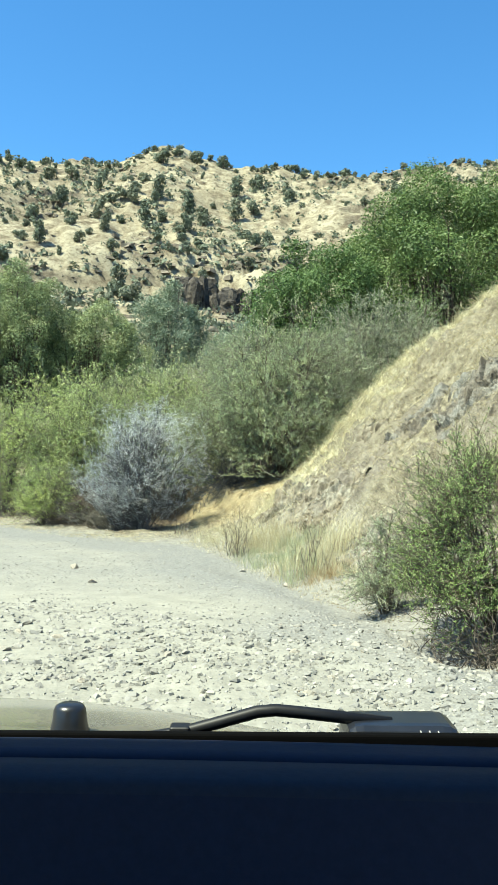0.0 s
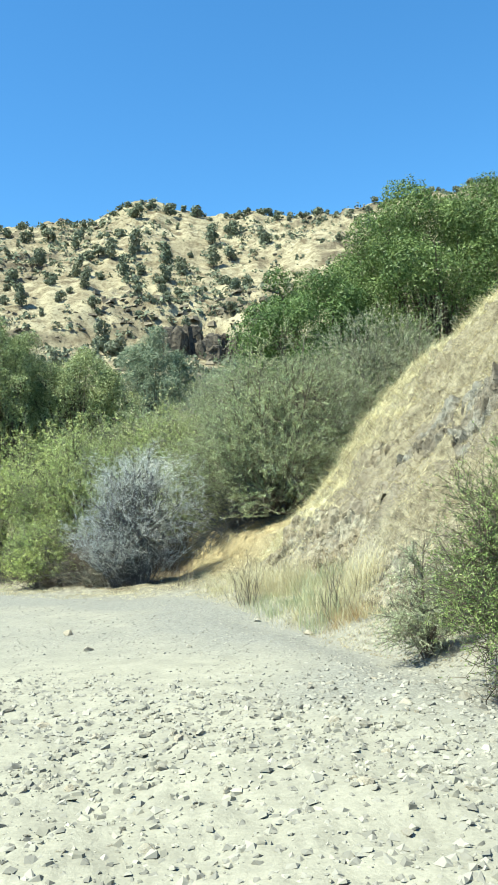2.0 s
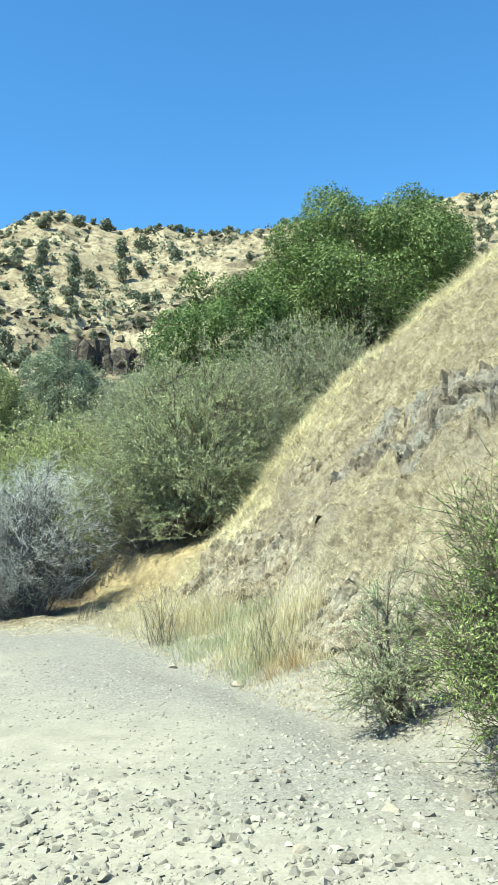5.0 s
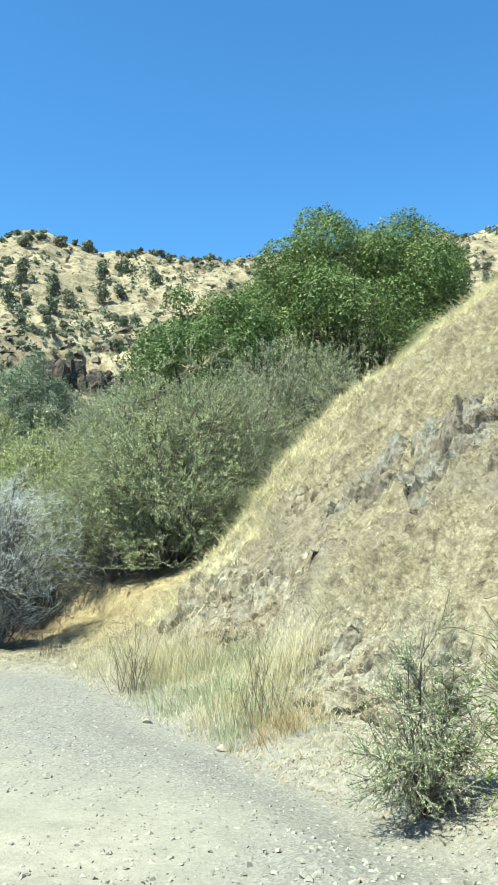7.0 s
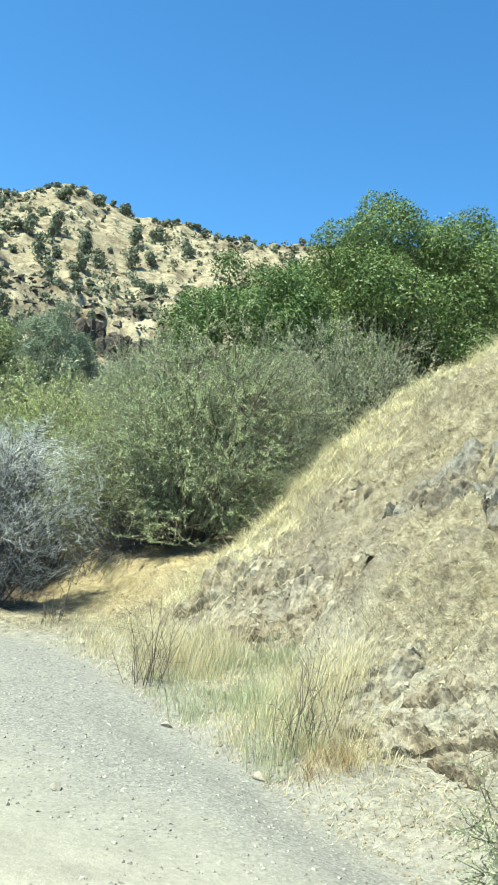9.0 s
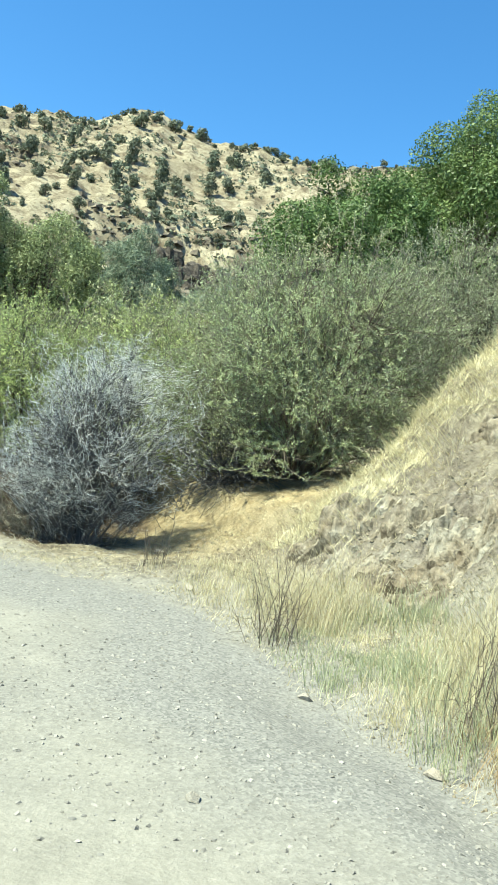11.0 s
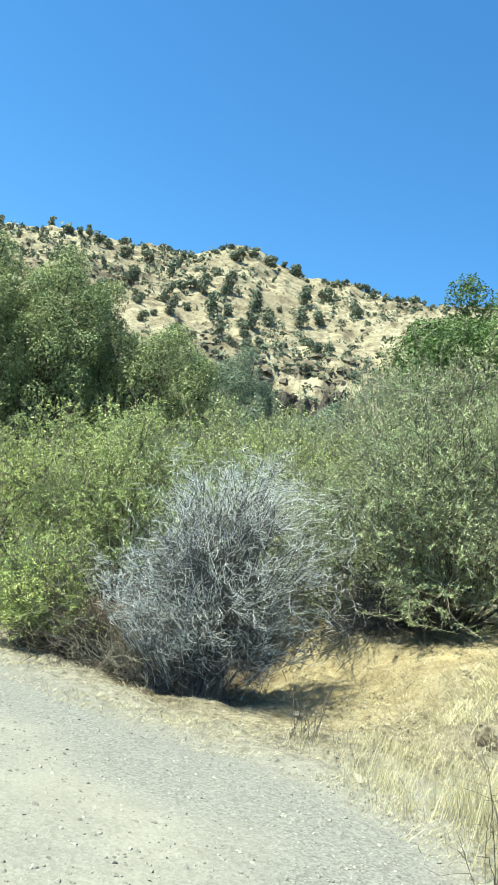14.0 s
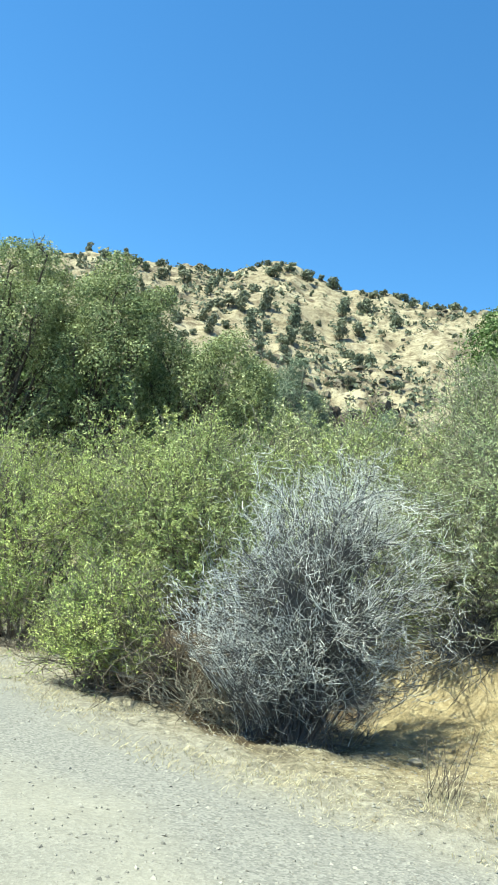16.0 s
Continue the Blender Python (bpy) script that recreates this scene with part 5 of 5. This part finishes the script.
RUBBER = plain_material("dark_grey_rubber", (0.008, 0.0095, 0.013), (0.015, 0.017, 0.022), 30, 0.32, 0.0, 0.5)
STEEL = plain_material("dull_steel", (0.125, 0.125, 0.125), (0.2, 0.2, 0.2), 12, 0.45, 0.9, 0.5)
THREAD = plain_material("pale_thread", (0.15, 0.145, 0.1), (0.21, 0.2, 0.14), 30, 0.8)
EYE0 = 1.576


def sheet(rows):
    """A bmesh from rows of points, each row joined to the next."""
    bm = bmesh.new()
    grid = [[bm.verts.new(p) for p in row] for row in rows]
    for a, b in zip(grid, grid[1:]):
        for i in range(len(a) - 1):
            bm.faces.new((a[i], a[i + 1], b[i + 1], b[i]))
    for f in bm.faces:
        f.smooth = True
    bmesh.ops.recalc_face_normals(bm, faces=bm.faces)
    return bm


def block(x0, x1, y0, y1, z0, z1, bevel=0.02, segments=3):
    bm = bmesh.new()
    bmesh.ops.create_cube(bm, size=1.0)
    bmesh.ops.transform(bm, matrix=Matrix.Translation(((x0 + x1) / 2, (y0 + y1) / 2, (z0 + z1) / 2)) @ Matrix.Diagonal((x1 - x0, y1 - y0, z1 - z0, 1)), verts=bm.verts)
    bmesh.ops.bevel(bm, geom=bm.edges[:], offset=bevel, segments=segments, affect="EDGES", profile=0.6)
    return bm


def turned(profile, sides=28):
    """A bmesh turned round the z axis from (radius, z) pairs."""
    rows = [[(r * math.cos(2 * math.pi * k / sides), r * math.sin(2 * math.pi * k / sides), z) for k in range(sides + 1)] for r, z in profile]
    bm = sheet(rows)
    bmesh.ops.remove_doubles(bm, verts=bm.verts, dist=1e-5)
    return bm


def rod(points, radius):
    v, f = tubes(np.array([points], float), np.array([radius]), np.array([radius]), 10)
    bm = bmesh.new()
    vs = [bm.verts.new(p) for p in v]
    for q in f:
        bm.faces.new([vs[i] for i in q]).smooth = True
    bm.faces.new([vs[i] for i in range(10)])
    bm.faces.new([vs[len(vs) - 1 - i] for i in range(10)])
    bmesh.ops.recalc_face_normals(bm, faces=bm.faces)
    return bm


def vehicle():
    thing = empty("off_road_vehicle", 0, 0, 0)
    thing.matrix_world = pose(0, 0, 1.26, 0, -1.3, 1.46) @ pose(0, 0, -1.26)
    ys = np.linspace(1.03, 1.86, 24)
    right = np.interp(ys, (1.03, 1.27, 1.55, 1.72, 1.86), (0.24, 0.16, -0.05, -0.20, -0.34))
    deck = EYE0 + np.interp(ys, (1.03, 1.25, 1.55, 1.75, 1.86), (-0.345, -0.369, -0.413, -0.449, -0.487))
    rows = []
    for y, r, z in zip(ys, right, deck):
        left = -1.0 - r
        span = np.concatenate([[left - 0.012, left], np.linspace(left + 0.05, r - 0.05, 15), [r, r + 0.012]])
        fall = np.concatenate([[-0.20, -0.022], [0.012 * (1 - (2 * t - 1) ** 2) for t in np.linspace(0, 1, 15)], [-0.022, -0.20]])
        rows.append([(x, y, z + d) for x, d in zip(span, fall)])
    hood = part("hood", sheet(rows), PAINT, thing, "dusty olive-tan painted hood")
    bumper = turned([(0.0, 0.041), (0.014, 0.0405), (0.0195, 0.038), (0.0225, 0.033), (0.025, 0.015), (0.0275, 0.003), (0.0285, -0.004), (0.0, -0.004)])
    bmesh.ops.transform(bumper, matrix=Matrix.Translation((-0.244, 1.255, EYE0 - 0.361)), verts=bumper.verts)
    part("rubber_bumper", bumper, RUBBER, hood, "round rubber stop on the hood")
    cowl = block(-1.12, 0.24, 0.99, 1.06, EYE0 - 0.42, EYE0 - 0.318, 0.012)
    part("cowl", cowl, SEAL, thing)
    arm = part("wiper_arm", rod([(-0.119, 1.03, EYE0 - 0.304), (-0.064, 1.03, EYE0 - 0.295), (-0.024, 1.03, EYE0 - 0.284), (0.020, 1.03, EYE0 - 0.2715), (0.042, 1.03, EYE0 - 0.2695), (0.076, 1.032, EYE0 - 0.273), (0.178, 1.04, EYE0 - 0.286)], 0.0072), BLACK, thing, "bent glossy black wiper arm")
    part("pivot_cap", block(-0.082, -0.058, 1.018, 1.042, EYE0 - 0.304, EYE0 - 0.287, 0.004), BLACK, arm)
    cap = part("wiper_cover", block(0.120, 0.255, 1.0, 1.09, EYE0 - 0.33, EYE0 - 0.281, 0.022, 4), RUBBER, thing, "moulded dark grey plastic wiper cover")
    for k in range(3):
        part("rib", rod([(0.212 + 0.010 * k, 1.0, EYE0 - 0.300), (0.205 + 0.010 * k, 1.001, EYE0 - 0.284)], 0.0012), STEEL, cap)
    xs = np.linspace(-1.14, 0.30, 30)
    back = [(1.0, -0.36), (0.992, -0.300), (0.975, -0.286), (0.955, -0.283), (0.925, -0.281), (0.909, -0.282), (0.904, -0.286), (0.902, -0.300)]
    front = [(0.9015, -0.300), (0.899, -0.286), (0.894, -0.2822), (0.865, -0.2815), (0.842, -0.2822), (0.832, -0.286), (0.828, -0.294)]
    face = [(0.8295, -0.291), (0.822, -0.31), (0.80, -0.42), (0.75, -0.62), (0.72, -0.66)]

    def sweep(profile):
        return sheet([[(x, y - 0.015 * (x + 0.42) ** 2, EYE0 + z - 0.012 * (x + 0.42) ** 2) for x in xs] for y, z in profile])

    dash = part("dashboard", sweep(back), DASH, thing, "dark navy padded dashboard")
    part("dash_pad", sweep(front), DASH_LIT, dash, "navy padded front edge of the dashboard with sky light in its colour")
    part("dash_face", sweep(face), DASH, dash)
    for k in range(46):
        x = -0.62 + 0.02 * k
        part("stitch", block(x, x + 0.012, 0.8995, 0.903, EYE0 - 0.2895 - 0.012 * (x + 0.42) ** 2, EYE0 - 0.2865 - 0.012 * (x + 0.42) ** 2, 0.0006, 1), THREAD, dash)
    frame_part = part("windshield_frame", block(-1.14, 0.30, 0.985, 1.0, EYE0 - 0.33, EYE0 - 0.285, 0.004), SEAL, thing)
    part("pillar", rod([(0.33, 0.98, EYE0 - 0.30), (0.33, 0.70, EYE0 + 0.46)], 0.03), PAINT, frame_part)
    part("pillar", rod([(-1.17, 0.98, EYE0 - 0.30), (-1.17, 0.70, EYE0 + 0.46)], 0.03), PAINT, frame_part)
    part("roof", block(-1.2, 0.36, -1.9, 0.74, EYE0 + 0.455, EYE0 + 0.50, 0.02), PAINT, thing)
    part("body", block(-1.2, 0.36, -1.9, 0.98, 0.52, 1.12, 0.05), PAINT, thing)
    part("engine_bay", block(-0.86, -0.02, 0.97, 1.60, 0.55, 1.10, 0.04), PAINT, thing)
    part("rear_panel", block(-1.2, 0.36, -1.92, -1.86, 1.1, EYE0 + 0.47, 0.02), PAINT, thing)
    tyre = turned([(0.20, -0.10), (0.33, -0.12), (0.385, -0.105), (0.40, -0.07), (0.40, 0.07), (0.385, 0.105), (0.33, 0.12), (0.20, 0.10)], 36)
    bmesh.ops.recalc_face_normals(tyre, faces=tyre.faces)
    rim = turned([(0.0, 0.06), (0.06, 0.065), (0.07, 0.03), (0.17, 0.02), (0.20, 0.07), (0.21, 0.10), (0.21, -0.10), (0.0, -0.08)], 30)
    first = part("wheel", tyre, RUBBER, thing)
    tagged(part("rim", rim, STEEL, first))
    first.matrix_basis = pose(0.30, 1.32, 0.41, 0, 90, 0)
    for x, y, t in ((0.30, -1.1, 90), (-1.14, 1.32, -90), (-1.14, -1.1, -90)):
        wheel = new("wheel", first.data)
        wheel.parent = thing
        wheel.matrix_basis = pose(x, y, 0.41, 0, t, 0)
        inner = new("rim", first.children[0].data)
        inner.parent = wheel
    part("axle", rod([(-1.14, 1.32, 0.41), (0.30, 1.32, 0.41)], 0.05), STEEL, thing)
    part("axle", rod([(-1.14, -1.1, 0.41), (0.30, -1.1, 0.41)], 0.05), STEEL, thing)
    part("frame_rail", block(-0.86, -0.70, -1.8, 1.6, 0.38, 0.58, 0.02), BLACK, thing)
    part("frame_rail", block(-0.14, 0.02, -1.8, 1.6, 0.38, 0.58, 0.02), BLACK, thing)
    return tagged(thing, "dusty tan off-road vehicle with dark dashboard on the dirt road", "vehicle")


vehicle()
